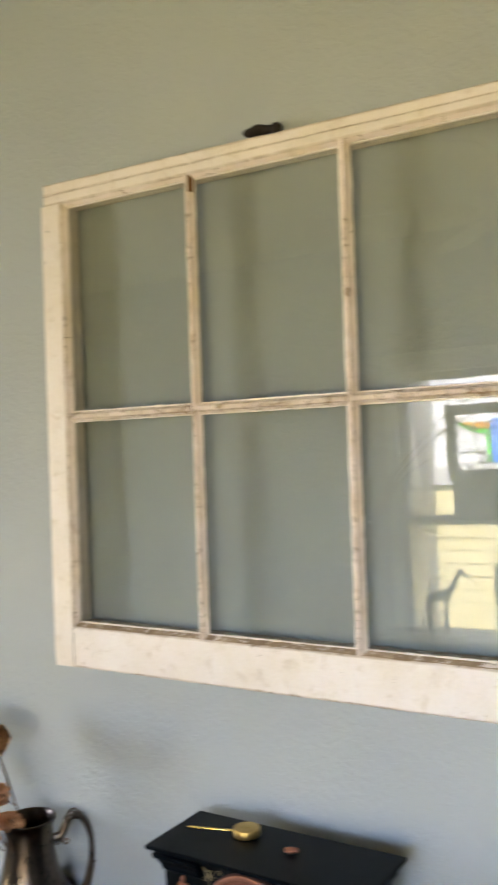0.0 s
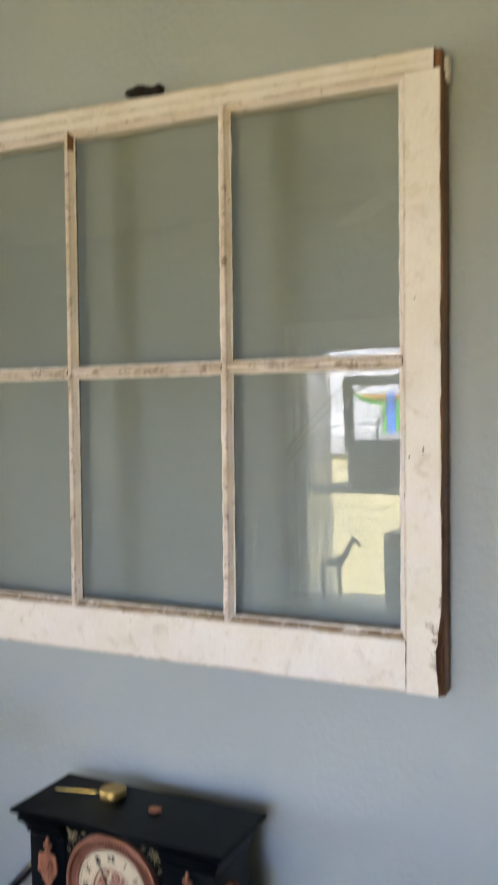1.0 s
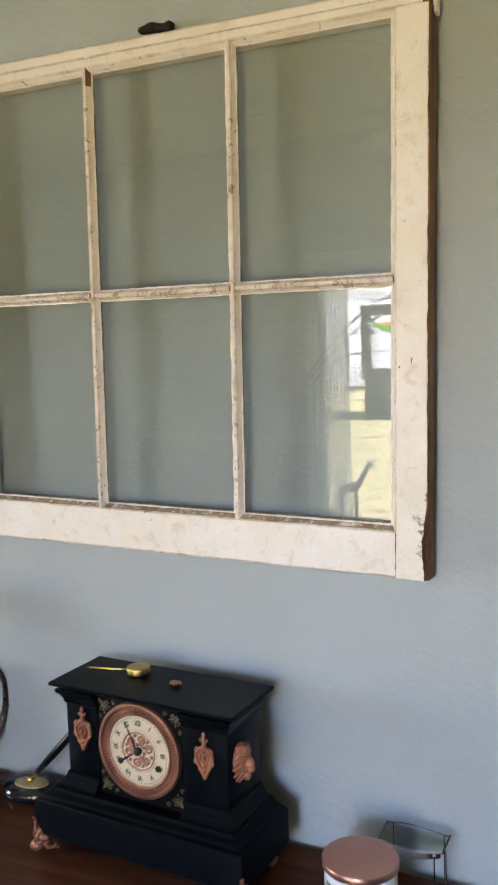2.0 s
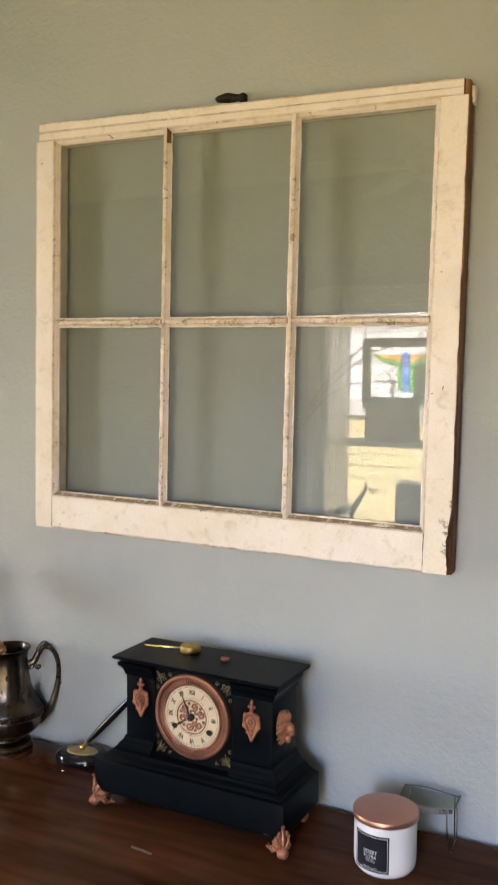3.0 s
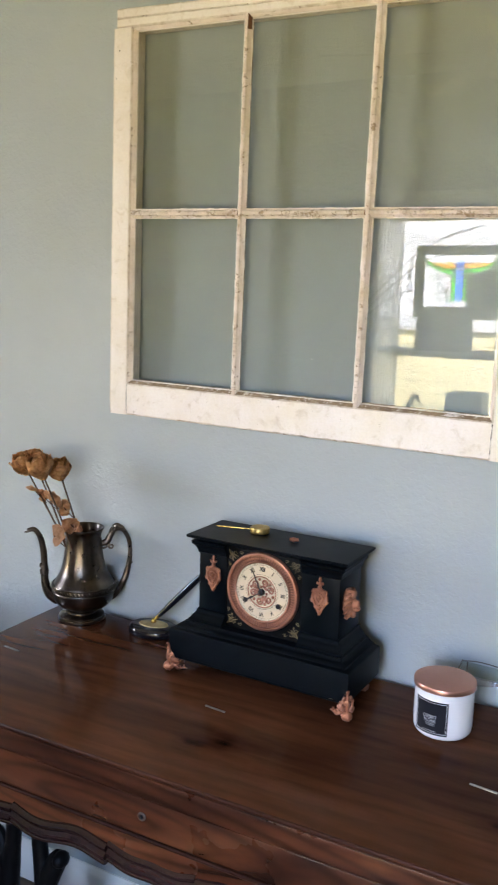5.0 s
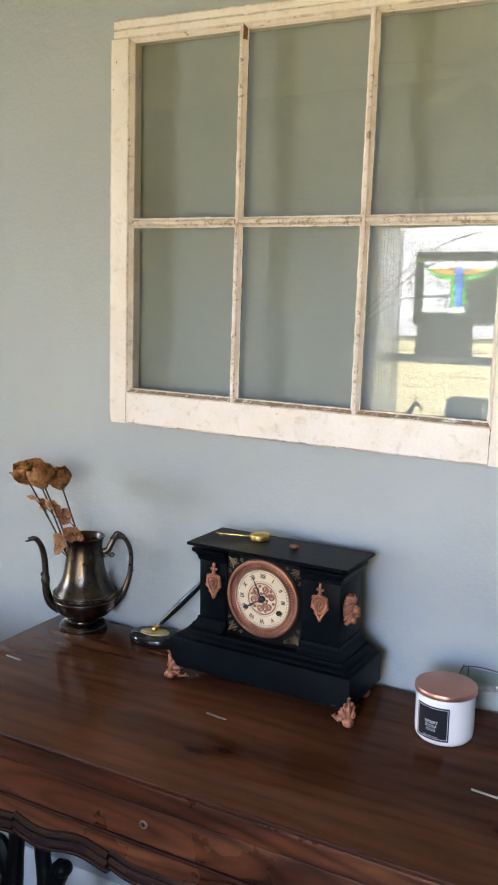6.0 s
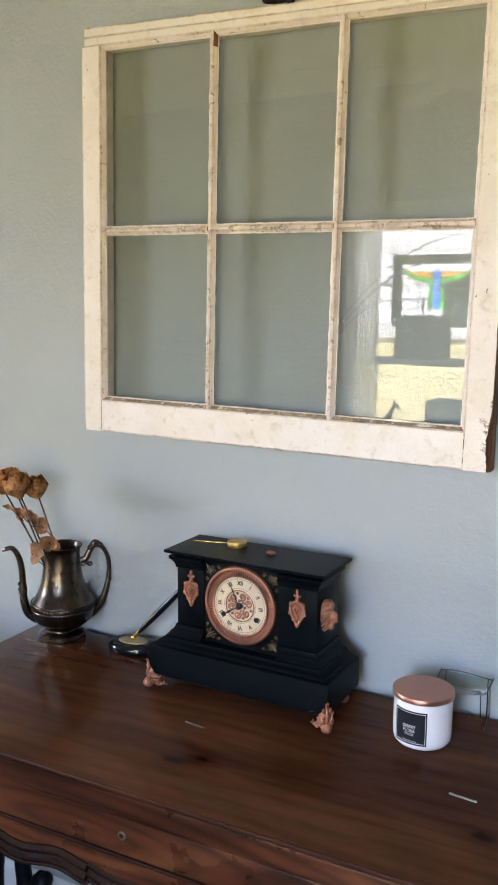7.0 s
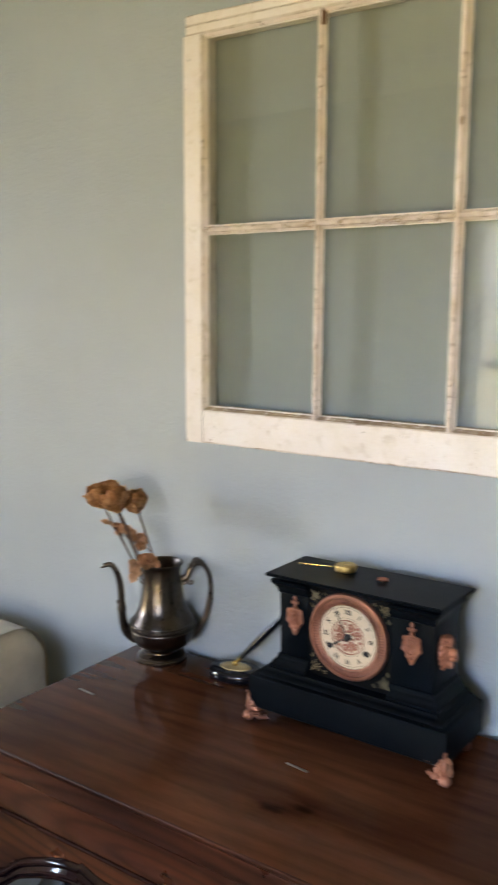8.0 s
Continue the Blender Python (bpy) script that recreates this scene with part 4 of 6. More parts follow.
        bmesh.ops.create_uvsphere(
            bm, u_segments=8, v_segments=5, radius=0.0026, matrix=pose(dx + 0.0624 * math.cos(a), dy - 0.0040, dz + 0.0624 * math.sin(a), 0, 90 - math.degrees(a), 0) @ Matrix.Diagonal((0.55, 0.36, 1.85, 1)))
    part("beading", bm, BEZEL, bezel, "ring of small beads")
    bm = bmesh.new()
    lathe(bm, [(0.0545, 0.0), (0.0545, 0.0036), (0.0305, 0.0036), (0.0305, 0.0)], 64, caps=False)
    bm.transform(pose(dx, dy, dz, 90))
    ring = part("chapter_ring", bm, CREAM, top, "cream ring with black roman numerals")
    for k, txt in enumerate(("XII", "I", "II", "III", "IIII", "V", "VI", "VII", "VIII", "IX", "X", "XI")):
        a = radians(90 - 30 * k)
        bm = bmesh.new()
        put_letters(bm, txt, 0.0112, pose(dx + 0.0420 * math.cos(a), dy - 0.0038, dz + 0.0420 * math.sin(a), 90, 0, 0) @ pose(0, 0, 0, 0, 0, -30 * k) @ Matrix.Diagonal((0.86, 1.0, 1, 1)), 0.0002, 0.00028)
        part("numeral", bm, INK, ring, "black roman numeral", smooth=False)
    bm = bmesh.new()
    for k in range(60):
        a = radians(6 * k)
        long = 0.0022 if k % 5 else 0.0032
        m = pose(dx + 0.0518 * math.cos(a), dy - 0.0038, dz + 0.0518 * math.sin(a), 0, -math.degrees(a), 0)
        b2 = boxes((-long / 2, long / 2, -0.0001, 0.0001, -0.00022, 0.00022))
        b2.transform(m)
        me = bpy.data.meshes.new("tick")
        b2.to_mesh(me)
        b2.free()
        bm.from_mesh(me)
        bpy.data.meshes.remove(me)
    for r in (0.0500, 0.0536, 0.0325):
        tube(bm, [(dx + r * math.cos(2 * math.pi * i / 64), dy - 0.0036, dz + r * math.sin(2 * math.pi * i / 64)) for i in range(65)], 0.00022, 4)
    part("minute_track", bm, INK, ring, smooth=False)
    # pressed copper centre with leaf scrolls
    bm = bmesh.new()
    lathe(bm, [(0.0306, 0.0), (0.0306, 0.0040), (0.0292, 0.0046), (0.0282, 0.0038), (0.0275, 0.0026), (0.004, 0.0026), (0.004, 0.0)], 56, caps=False)
    bm.transform(pose(dx, dy, dz, 90))
    part("dial_centre", bm, CREAM, top)
    bm = bmesh.new()
    for i in range(6):
        a = radians(60 * i + 15)
        c, s = math.cos(a), math.sin(a)
        tube(bm, spiral(dx + 0.0182 * c, dz + 0.0182 * s, 0.0074, 0.0012, 60 * i + 180, 1.5, dy - 0.0034, 22, 1 if i % 2 else -1), lambda t: 0.0021 - 0.0007 * t, 6)
        b = radians(60 * i + 45)
        ball(bm, (dx + 0.0232 * math.cos(b), dy - 0.003, dz + 0.0232 * math.sin(b)), 0.0030, (1, 0.5, 1), 8)
        ball(bm, (dx + 0.0095 * math.cos(b), dy - 0.003, dz + 0.0095 * math.sin(b)), 0.0028, (1, 0.5, 1), 8)
    tube(bm, [(dx + 0.0287 * math.cos(2 * math.pi * i / 48), dy - 0.0042, dz + 0.0287 * math.sin(2 * math.pi * i / 48)) for i in range(49)], 0.0011, 6)
    part("centre_scrollwork", bm, BEZEL, top, "pressed copper scrollwork")
    # winding holes, hands
    for k in (-1, 1):
        a = radians(-32) if k > 0 else radians(212)
        bm = bmesh.new()
        lathe(bm, [(0.0046, 0.0), (0.0046, 0.0050), (0.0034, 0.0052), (0.0030, 0.0042), (0.0006, 0.0042)], 20)
        bm.transform(pose(dx + 0.0395 * math.cos(a), dy, dz + 0.0395 * math.sin(a), 90))
        part("winding_hole", bm, INK, top, "dark winding hole")
    def hand(name, hours, length, width, y):
        outline = [(-0.0012, -0.006), (-0.0009, length * 0.45), (-width, length * 0.62), (-width * 0.5, length * 0.80), (0, length), (width * 0.5, length * 0.80), (width, length * 0.62), (0.0009, length * 0.45), (0.0012, -0.006)]
        b = bmesh.new()
        slab(b, outline, -0.0004, 0.0004)
        b.transform(pose(dx, dy - y, dz, 0, 30 * hours, 0))
        part(name, b, INK, top, "black metal clock hand", smooth=False)
    hand("hour_hand", 7.93, 0.039, 0.0022, 0.0072)
    hand("minute_hand", 11.15, 0.049, 0.0010, 0.0084)
    bm = bmesh.new()
    lathe(bm, [(0.0056, 0.002), (0.0056, 0.0090), (0.0035, 0.0102), (0.001, 0.0108)], 20)
    bm.transform(pose(dx, dy, dz, 90))
    part("hand_boss", bm, INK, top)
    # gilt corner scrolls
    for sx in (-1, 1):
        for sz in (-1, 1):
            bm = bmesh.new()
            scroll_set(bm, -0.0072 + sx * 0.0755, 0.2480 if sz < 0 else 0.1030, -sx, sz, F + 0.0195)
            part("gilt_scroll", bm, GILT, top, "fine gilt corner scroll")
    # copper drops on the piers, mask on the side, feet
    for s in (-1, 1):
        bm = bmesh.new()
        copper_pendant(bm, 0, 0, 0)
        bm.transform(pose(-0.1115 if s < 0 else 0.1072, F + 0.018, 0.1985) @ Matrix.Diagonal((0.88, 1, 0.88, 1)))
        part("ornament", bm, COPPER, top, "cast copper drop ornament")
    bm = bmesh.new()
    ball(bm, (0, -0.004, 0), 0.021, (0.80, 0.55, 1.20), 18)
    ball(bm, (0, -0.0165, -0.003), 0.0078, (0.85, 1.25, 1.15))
    ball(bm, (0, -0.0195, -0.0105), 0.0070, (1.1, 0.95, 0.75))
    ball(bm, (0, -0.0140, -0.0215), 0.0062, (0.9, 0.9, 1.2))
    ball(bm, (0, -0.0120, 0.0150), 0.0085, (1.2, 0.8, 1.0))
    for s in (-1, 1):
        for i in range(7):
            a = radians(65 - 24 * i)
            tube(bm, smooth_path([(s * 0.005 * math.cos(a), -0.010, 0.012 * math.sin(a) + 0.004), (s * 0.014 * math.cos(a), -0.011, 0.021 * math.sin(a) + 0.002), (s * (0.021 * math.cos(a) + 0.002), -0.004, 0.028 * math.sin(a) - 0.004)], 4), lambda t: 0.0042 * (1 - 0.55 * t), 7)
        ball(bm, (s * 0.007, -0.012, 0.006), 0.0035)
    roughen(bm, 0.0006, 260)
    bm.transform(pose(0.1440, -0.016, 0.185, 0, 0, 90))
    part("side_mask", bm, COPPER, top, "copper lion-mask boss")
    for sx in (-1, 1):
        for sy in (-1, 1):
            bm = bmesh.new()
            acanthus_foot(bm, sx, sy)
            roughen(bm, 0.0007, 240, seed=sx + 3 * sy)
            bm.transform(Matrix.Diagonal((0.86, 0.86, 0.90, 1)))
            bm.transform(pose(sx * (0.1775 if sy < 0 else 0.158), (F - 0.0165) if sy < 0 else 0.030, 0.0005))
            part("foot", bm, COPPER, top, "cast copper scroll foot")
    return top


clock()


def pendulum_bob():
    top = empty("pendulum_bob", pose(0, 0, 1.0264), "loose brass pendulum bob with flat rod, lying on the clock", "pendulum bob")
    bm = bmesh.new()
    lathe(bm, [(0.0160, 0.0), (0.0182, 0.0012), (0.0186, 0.0026), (0.0186, 0.0100), (0.0180, 0.0114), (0.0168, 0.0119), (0.0155, 0.0116), (0.0150, 0.0121), (0.0060, 0.0125), (0.0058, 0.0132), (0.001, 0.0134)], 48, (0.082, -0.089, 0.0))
    part("bob", bm, DULLBRASS, top, "round brushed brass bob")
    m = pose(0.064, -0.0945, 0.0058, 0, 1.5, 17)
    bm = boxes((-0.062, -0.006, -0.0026, 0.0026, -0.0009, 0.0009), bevel=0.0004)
    box(bm, -0.007, 0.003, -0.0013, 0.0013, -0.0009, 0.0009)
    box(bm, -0.066, -0.061, -0.0014, 0.0014, -0.0008, 0.0008)
    bm.transform(m)
    part("rod", bm, BRASS, top, "flat brass rod")


pendulum_bob()
bm = bmesh.new()
ball(bm, (0, 0, 0.0042), 0.0062, (1.2, 0.8, 0.68), 12)
tube(bm, [(-0.008, 0, 0.0042), (0.008, 0, 0.0042)], 0.0032, 8)
roughen(bm, 0.0012, 220)
thing("copper_nut", bm, COPPER, "small loose copper piece lying on the clock", "clock part", m=pose(0.163, -0.110, 1.0266, 0, 0, 20))


# ---- silver teapot with dried roses ----
VX, VY, VYAW = -0.363, -0.068, 39.7


def teapot():
    top = empty("teapot", pose(VX, VY, 0.76, 0, 0, VYAW), "tarnished silver teapot without lid, holding dried roses, on the desk", "teapot")
    body = smooth_path([(0.030, 0.020), (0.0345, 0.0235), (0.0520, 0.031), (0.0640, 0.042), (0.0680, 0.056), (0.0692, 0.068), (0.0698, 0.0745), (0.0688, 0.0805), (0.0640, 0.0890), (0.0545, 0.1050), (0.0485, 0.1220), (0.0448, 0.1400),
                        (0.0416, 0.1620), (0.0402, 0.1810), (0.0412, 0.1925), (0.0442, 0.1995), (0.0462, 0.2025), (0.0456, 0.2045), (0.0430, 0.2030), (0.0390, 0.1910), (0.0375, 0.1780), (0.0420, 0.1400), (0.0510, 0.1000), (0.0620, 0.0700), (0.045, 0.038), (0.010, 0.030)], 3)
    bm = bmesh.new()
    lathe(bm, [tuple(p) for p in body], 64)
    for v in bm.verts:
        v.co.x, v.co.y = v.co.x * 0.955 + 0.005, v.co.y * 0.955
    part("body", bm, PEWTER, top)
    bm = bmesh.new()
    lathe(bm, [(0.0490, 0.0), (0.0510, 0.0012), (0.0510, 0.0050), (0.0495, 0.0068), (0.0480, 0.0075), (0.0490, 0.0092), (0.0470, 0.0112), (0.0400, 0.0138), (0.0340, 0.0165), (0.0335, 0.0190), (0.0350, 0.0205), (0.0335, 0.0222), (0.0300, 0.0230)], 64)
    part("foot_ring", bm, PEWTER, top, "stepped round foot")
    bm = bmesh.new()
    for z in (0.0665, 0.0800):
        tube(bm, [(0.0706 * math.cos(2 * math.pi * i / 64), 0.0706 * math.sin(2 * math.pi * i / 64), z) for i in range(65)], 0.0024, 8)
    for i in range(54):
        a = 2 * math.pi * i / 54
        bmesh.ops.create_uvsphere(bm, u_segments=8, v_segments=5, radius=0.0046, matrix=pose(0.0712 * math.cos(a), 0.0712 * math.sin(a), 0.0733, 0, 0, math.degrees(a)) @ pose(0, 0, 0, 38) @ Matrix.Diagonal((0.4, 0.55, 1.25, 1)))
    for v in bm.verts:
        v.co.x, v.co.y = v.co.x * 0.955 + 0.005, v.co.y * 0.955
    part("gadroon_band", bm, PEWTER, top, "band of slanting beads between two lines")
    bm = bmesh.new()
    tube(bm, smooth_path([(-0.050, 0, 0.042), (-0.069, 0, 0.058), (-0.0775, 0, 0.085), (-0.0785, 0, 0.118), (-0.0800, 0, 0.155), (-0.0860, 0, 0.184), (-0.0980, 0, 0.202), (-0.1130, 0, 0.201)], 7),
         lambda t: 0.0125 - 0.0045 * min(1, t * 2.2) - 0.0030 * max(0, t - 0.55) / 0.45 + 0.0016 * math.exp(-((t - 0.40) / 0.03) ** 2), 14, 0.9)
    box(bm, -0.119, -0.110, -0.004, 0.004, 0.1965, 0.1990, bevel=0.0008)
    for z in (0.108, 0.114):
        lathe(bm, [(0.0075, -0.0016), (0.0100, 0.0), (0.0075, 0.0016)], 14, (-0.0787, 0, z - 0.004))
    for q in range(3):
        ball(bm, (-0.0865 + 0.003 * q, -0.003 * q, 0.122 - 0.006 * q), 0.0038, (0.8, 1, 1.3))
    for q in (-1, 1):
        tube(bm, smooth_path([(-0.060, q * 0.010, 0.054), (-0.075, q * 0.011, 0.076), (-0.081, q * 0.008, 0.098), (-0.087, q * 0.004, 0.112)], 5), lambda t: 0.0042 - 0.002 * t, 8)
    part("spout", bm, PEWTER, top, "slim curved spout")
    bm = bmesh.new()
    path = smooth_path([(0.036, 0, 0.166), (0.046, 0, 0.168), (0.056, 0, 0.172), (0.062, 0, 0.184), (0.073, 0, 0.199), (0.090, 0, 0.196), (0.1025, 0, 0.172), (0.1050, 0, 0.140), (0.0990, 0, 0.104), (0.0870, 0, 0.072), (0.0700, 0, 0.048), (0.058, 0, 0.042)], 7)
    tube(bm, path, lambda t: 0.0060 + 0.0012 * math.sin(t * 9), 12)
    for k, r in ((24, 0.0052), (29, 0.0046), (34, 0.0040)):
        p = path[k]
        for q in (-1, 1):
            ball(bm, (p[0], q * 0.0042, p[2] + 0.0035), r, (1.3, 0.7, 0.8), 10)
    for q in (-1, 1):
        tube(bm, smooth_path([(0.062, q * 0.002, 0.186), (0.069, q * 0.006, 0.205), (0.078, q * 0.007, 0.209), (0.088, q * 0.004, 0.204)], 4), lambda t: 0.0024 - 0.001 * t, 6)
        tube(bm, smooth_path([(0.099, q * 0.003, 0.112), (0.104, q * 0.006, 0.120), (0.111, q * 0.005, 0.124)], 4), lambda t: 0.0026 - 0.0014 * t, 6)
        tube(bm, smooth_path([(0.066, q * 0.004, 0.050), (0.078, q * 0.008, 0.058), (0.086, q * 0.007, 0.072), (0.085, q * 0.003, 0.082)], 4), lambda t: 0.0036 - 0.0016 * t, 6)
    ball(bm, (0.072, 0, 0.2005), 0.0065, (1.4, 0.8, 0.8))
    ball(bm, (0.064, 0, 0.196), 0.0048)
    ball(bm, (0.082, 0, 0.2035), 0.0042)
    tube(bm, spiral(0.047, 0.163, 0.0085, 0.002, 60, 1.3, 0, 20, -1), 0.0028, 8)
    tube(bm, spiral(0.064, 0.160, 0.0065, 0.0015, 120, 1.2, 0, 16, 1), 0.0022, 8)
    ball(bm, (0.1020, 0, 0.118), 0.0062, (1, 0.9, 0.7))
    ball(bm, (0.0700, 0, 0.054), 0.0075, (1.2, 0.8, 1.1))
    ball(bm, (0.0790, 0, 0.062), 0.0055)
    part("handle", bm, PEWTER, top, "scrolled handle with leaf thumbpiece")
    return top


teapot()


def vase_point(off, z, near=0.0):
    """A place by its offset along the teapot's spout line, its height, and how far it stands towards the room."""
    a = radians(VYAW)
    return Vector((VX + off * math.cos(a) + near * math.sin(a), VY + off * math.sin(a) - near * math.cos(a), z))


def petals(r, rnd):
    """The petals of a dried rosebud, one by one: curled, in layers, edges ragged."""
    for layer, (count, rad, open_, high) in enumerate(((3, 0.45, 0.02, 0.95), (4, 0.70, 0.06, 0.93), (5, 0.95, 0.10, 0.86), (5, 1.06, 0.16, 0.62))):
        for k in range(count):
            a0 = 2 * math.pi * k / count + layer * 0.7 + rnd.uniform(-0.3, 0.3)
            wide = 2 * math.pi / count * rnd.uniform(1.15, 1.5) if layer < 3 else rnd.uniform(0.9, 1.3)
            bm = bmesh.new()
            rows, cols, grid = 7, 9, []
            for i in range(rows):
                t = i / (rows - 1)
                row = []
                for j in range(cols):
                    u = j / (cols - 1) - 0.5
                    a = a0 + u * wide * (0.55 + 0.45 * math.sin(min(1, t * 1.3) * math.pi / 2))
                    prof = math.sin(math.pi * (0.08 + 0.60 * t)) if layer < 3 else math.sin(math.pi * (0.08 + 0.52 * t))
                    rr = r * rad * (prof + open_ * max(0, t - 0.72) * 2.4)
                    zz = r * (-1.0 + (1.0 + high) * t) - r * open_ * 0.9 * max(0, t - 0.75) * 2
                    zz -= r * 0.35 * (abs(u) * 2) ** 3 * t
                    wob = noise.noise_vector(Vector((a * 2.2, t * 3, layer * 5 + k))) * r * (0.05 + 0.13 * t)
                    row.append(bm.verts.new((rr * math.cos(a) + wob.x, rr * math.sin(a) + wob.y, zz + wob.z)))
                grid.append(row)
            for a, b in zip(grid, grid[1:]):
                for j in range(cols - 1):
                    bm.faces.new((a[j], a[j + 1], b[j + 1], b[j]))
            bmesh.ops.solidify(bm, geom=list(bm.faces), thickness=0.0008)
            yield bm


def curled_leaf(bm, length, width, rnd):
    rows, cols, grid = 14, 11, []
    twist, curl, cup = rnd.uniform(-0.9, 0.9), rnd.uniform(0.5, 1.3), rnd.uniform(0.3, 0.9)
    for i in range(rows):
        t = i / (rows - 1)
        w = width * (math.sin(math.pi * min(1, t * 0.90 + 0.07)) ** 0.48) * (1 + 0.09 * math.sin(t * 21) + 0.10 * noise.noise(Vector((t * 5, length * 400, 1))))
        row = []
        for j in range(cols):
            u = (j / (cols - 1) - 0.5) * w
            x, y, z = u, length * t, cup * abs(u) * 0.9 + curl * length * t * t * 0.45 + 0.0060 * noise.noise(Vector((u * 90, t * 5, length * 99))) + 0.0020 * noise.noise(Vector((u * 260, t * 14, length * 77)))
            a = twist * t
            row.append(bm.verts.new((x * math.cos(a) - z * math.sin(a), y, x * math.sin(a) + z * math.cos(a))))
        grid.append(row)
    for a, b in zip(grid, grid[1:]):
        for j in range(cols - 1):
            bm.faces.new((a[j], a[j + 1], b[j + 1], b[j]))


def dried_roses():
    rnd = random.Random(7)
    # bloom: offset, height, nearness, size; foot of the stem; leaves: place along, size
    rows = [(-0.117, 1.108, 0.012, 0.0245, 0.004, 0.004), (-0.084, 1.106, 0.034, 0.0270, 0.006, 0.020), (-0.046, 1.092, -0.004, 0.0240, 0.018, -0.008), (-0.100, 1.112, -0.030, 0.0210, -0.006, -0.016)]
    for n, (off, z, near, r, fo, fn) in enumerate(rows):
        head, low = vase_point(off, z, near), vase_point(fo, 0.83, fn)
        top = empty("dried_rose", Matrix.Translation(low), "dried brown rose standing in the silver teapot", "dried rose", "roses in the teapot")
        d = head - low
        bend = vase_point(0.004, 0, 0.004) - vase_point(0, 0, 0)
        path = [Vector((0, 0, 0)), d * 0.4 + bend * 1.5, d * 0.72 + bend, d * 0.955]
        bm = bmesh.new()
        tube(bm, smooth_path(path, 6), lambda t: 0.0021 - 0.0005 * t + 0.0006 * (noise.noise(Vector((t * 40, n, 0))) > 0.35), 8)
        part("stem", bm, STEM, top, "thin dark stem")
        bm = bmesh.new()
        lathe(bm, [(0.002, -1.15 * r), (0.30 * r, -1.05 * r), (0.42 * r, -0.88 * r), (0.36 * r, -0.5 * r), (0.30 * r, 0.3 * r), (0.1 * r, 0.6 * r)], 12)
        turn = d.to_track_quat("Z", "Y").to_matrix().to_4x4()
        place = Matrix.Translation(d) @ turn @ pose(0, 0, 0, rnd.uniform(-18, 18), rnd.uniform(-18, 18), rnd.uniform(0, 360))
        bm.transform(place)
        head_part = part("bloom", bm, PETAL, top, "shrivelled golden-brown bloom")
        for b in petals(r, rnd):
            b.transform(place)
            part("petal", b, PETAL, head_part)
        for k in range(2):
            bm = bmesh.new()
            tube(bm, smooth_path([(0, 0, -r), (0.004, 0, -r * 1.1), (0.012, 0.002, -r * 0.85 - 0.004 * k)], 4), lambda t: 0.0016 * (1 - t) + 0.0003, 5, 0.4)
            bm.transform(Matrix.Translation(d) @ turn @ pose(0, 0, 0, 0, 0, 140 * k + 40 * n))
            part("sepal", bm, STEM, top)
    leaves = [(-0.062, 1.030, 0.020, 0.046, 0.034, 0, (40, 20, 120)), (-0.096, 1.054, 0.022, 0.036, 0.018, 0, (10, 5, 100)), (-0.036, 1.012, 0.012, 0.036, 0.026, 2, (70, 0, 30)),
              (-0.056, 0.962, 0.052, 0.044, 0.040, 1, (80, 10, 100)), (-0.022, 0.984, 0.044, 0.040, 0.036, 1, (75, -20, 40)), (-0.010, 0.972, 0.036, 0.026, 0.024, 2, (60, 30, 160)), (-0.078, 1.036, 0.004, 0.026, 0.022, 3, (60, 30, 220))]
    owners = [o for o in scene.objects if o.name.startswith("dried_rose")]
    for off, z, near, length, width, who, turn in leaves:
        bm = bmesh.new()
        curled_leaf(bm, length * 0.98, width * 1.0, rnd)
        bmesh.ops.solidify(bm, geom=list(bm.faces), thickness=0.0006)
        owner = owners[min(who, len(owners) - 1)]
        at = vase_point(off, z, near) - owner.matrix_basis.translation
        bm.transform(Matrix.Translation(at) @ pose(0, 0, 0, 0, 0, VYAW) @ pose(0, 0, 0, *turn) @ pose(0, -length * 0.5, -0.006))
        part("leaf", bm, LEAF, owner, "dry curled tan leaf")
        bm = bmesh.new()
        tube(bm, smooth_path([at, at + (vase_point(0.010, -0.014, -0.006) - vase_point(0, 0, 0)), at + (vase_point(0.024, -0.032, -0.016) - vase_point(0, 0, 0))], 4), 0.0010, 6)
        part("leaf_stalk", bm, STEM, owner)


dried_roses()


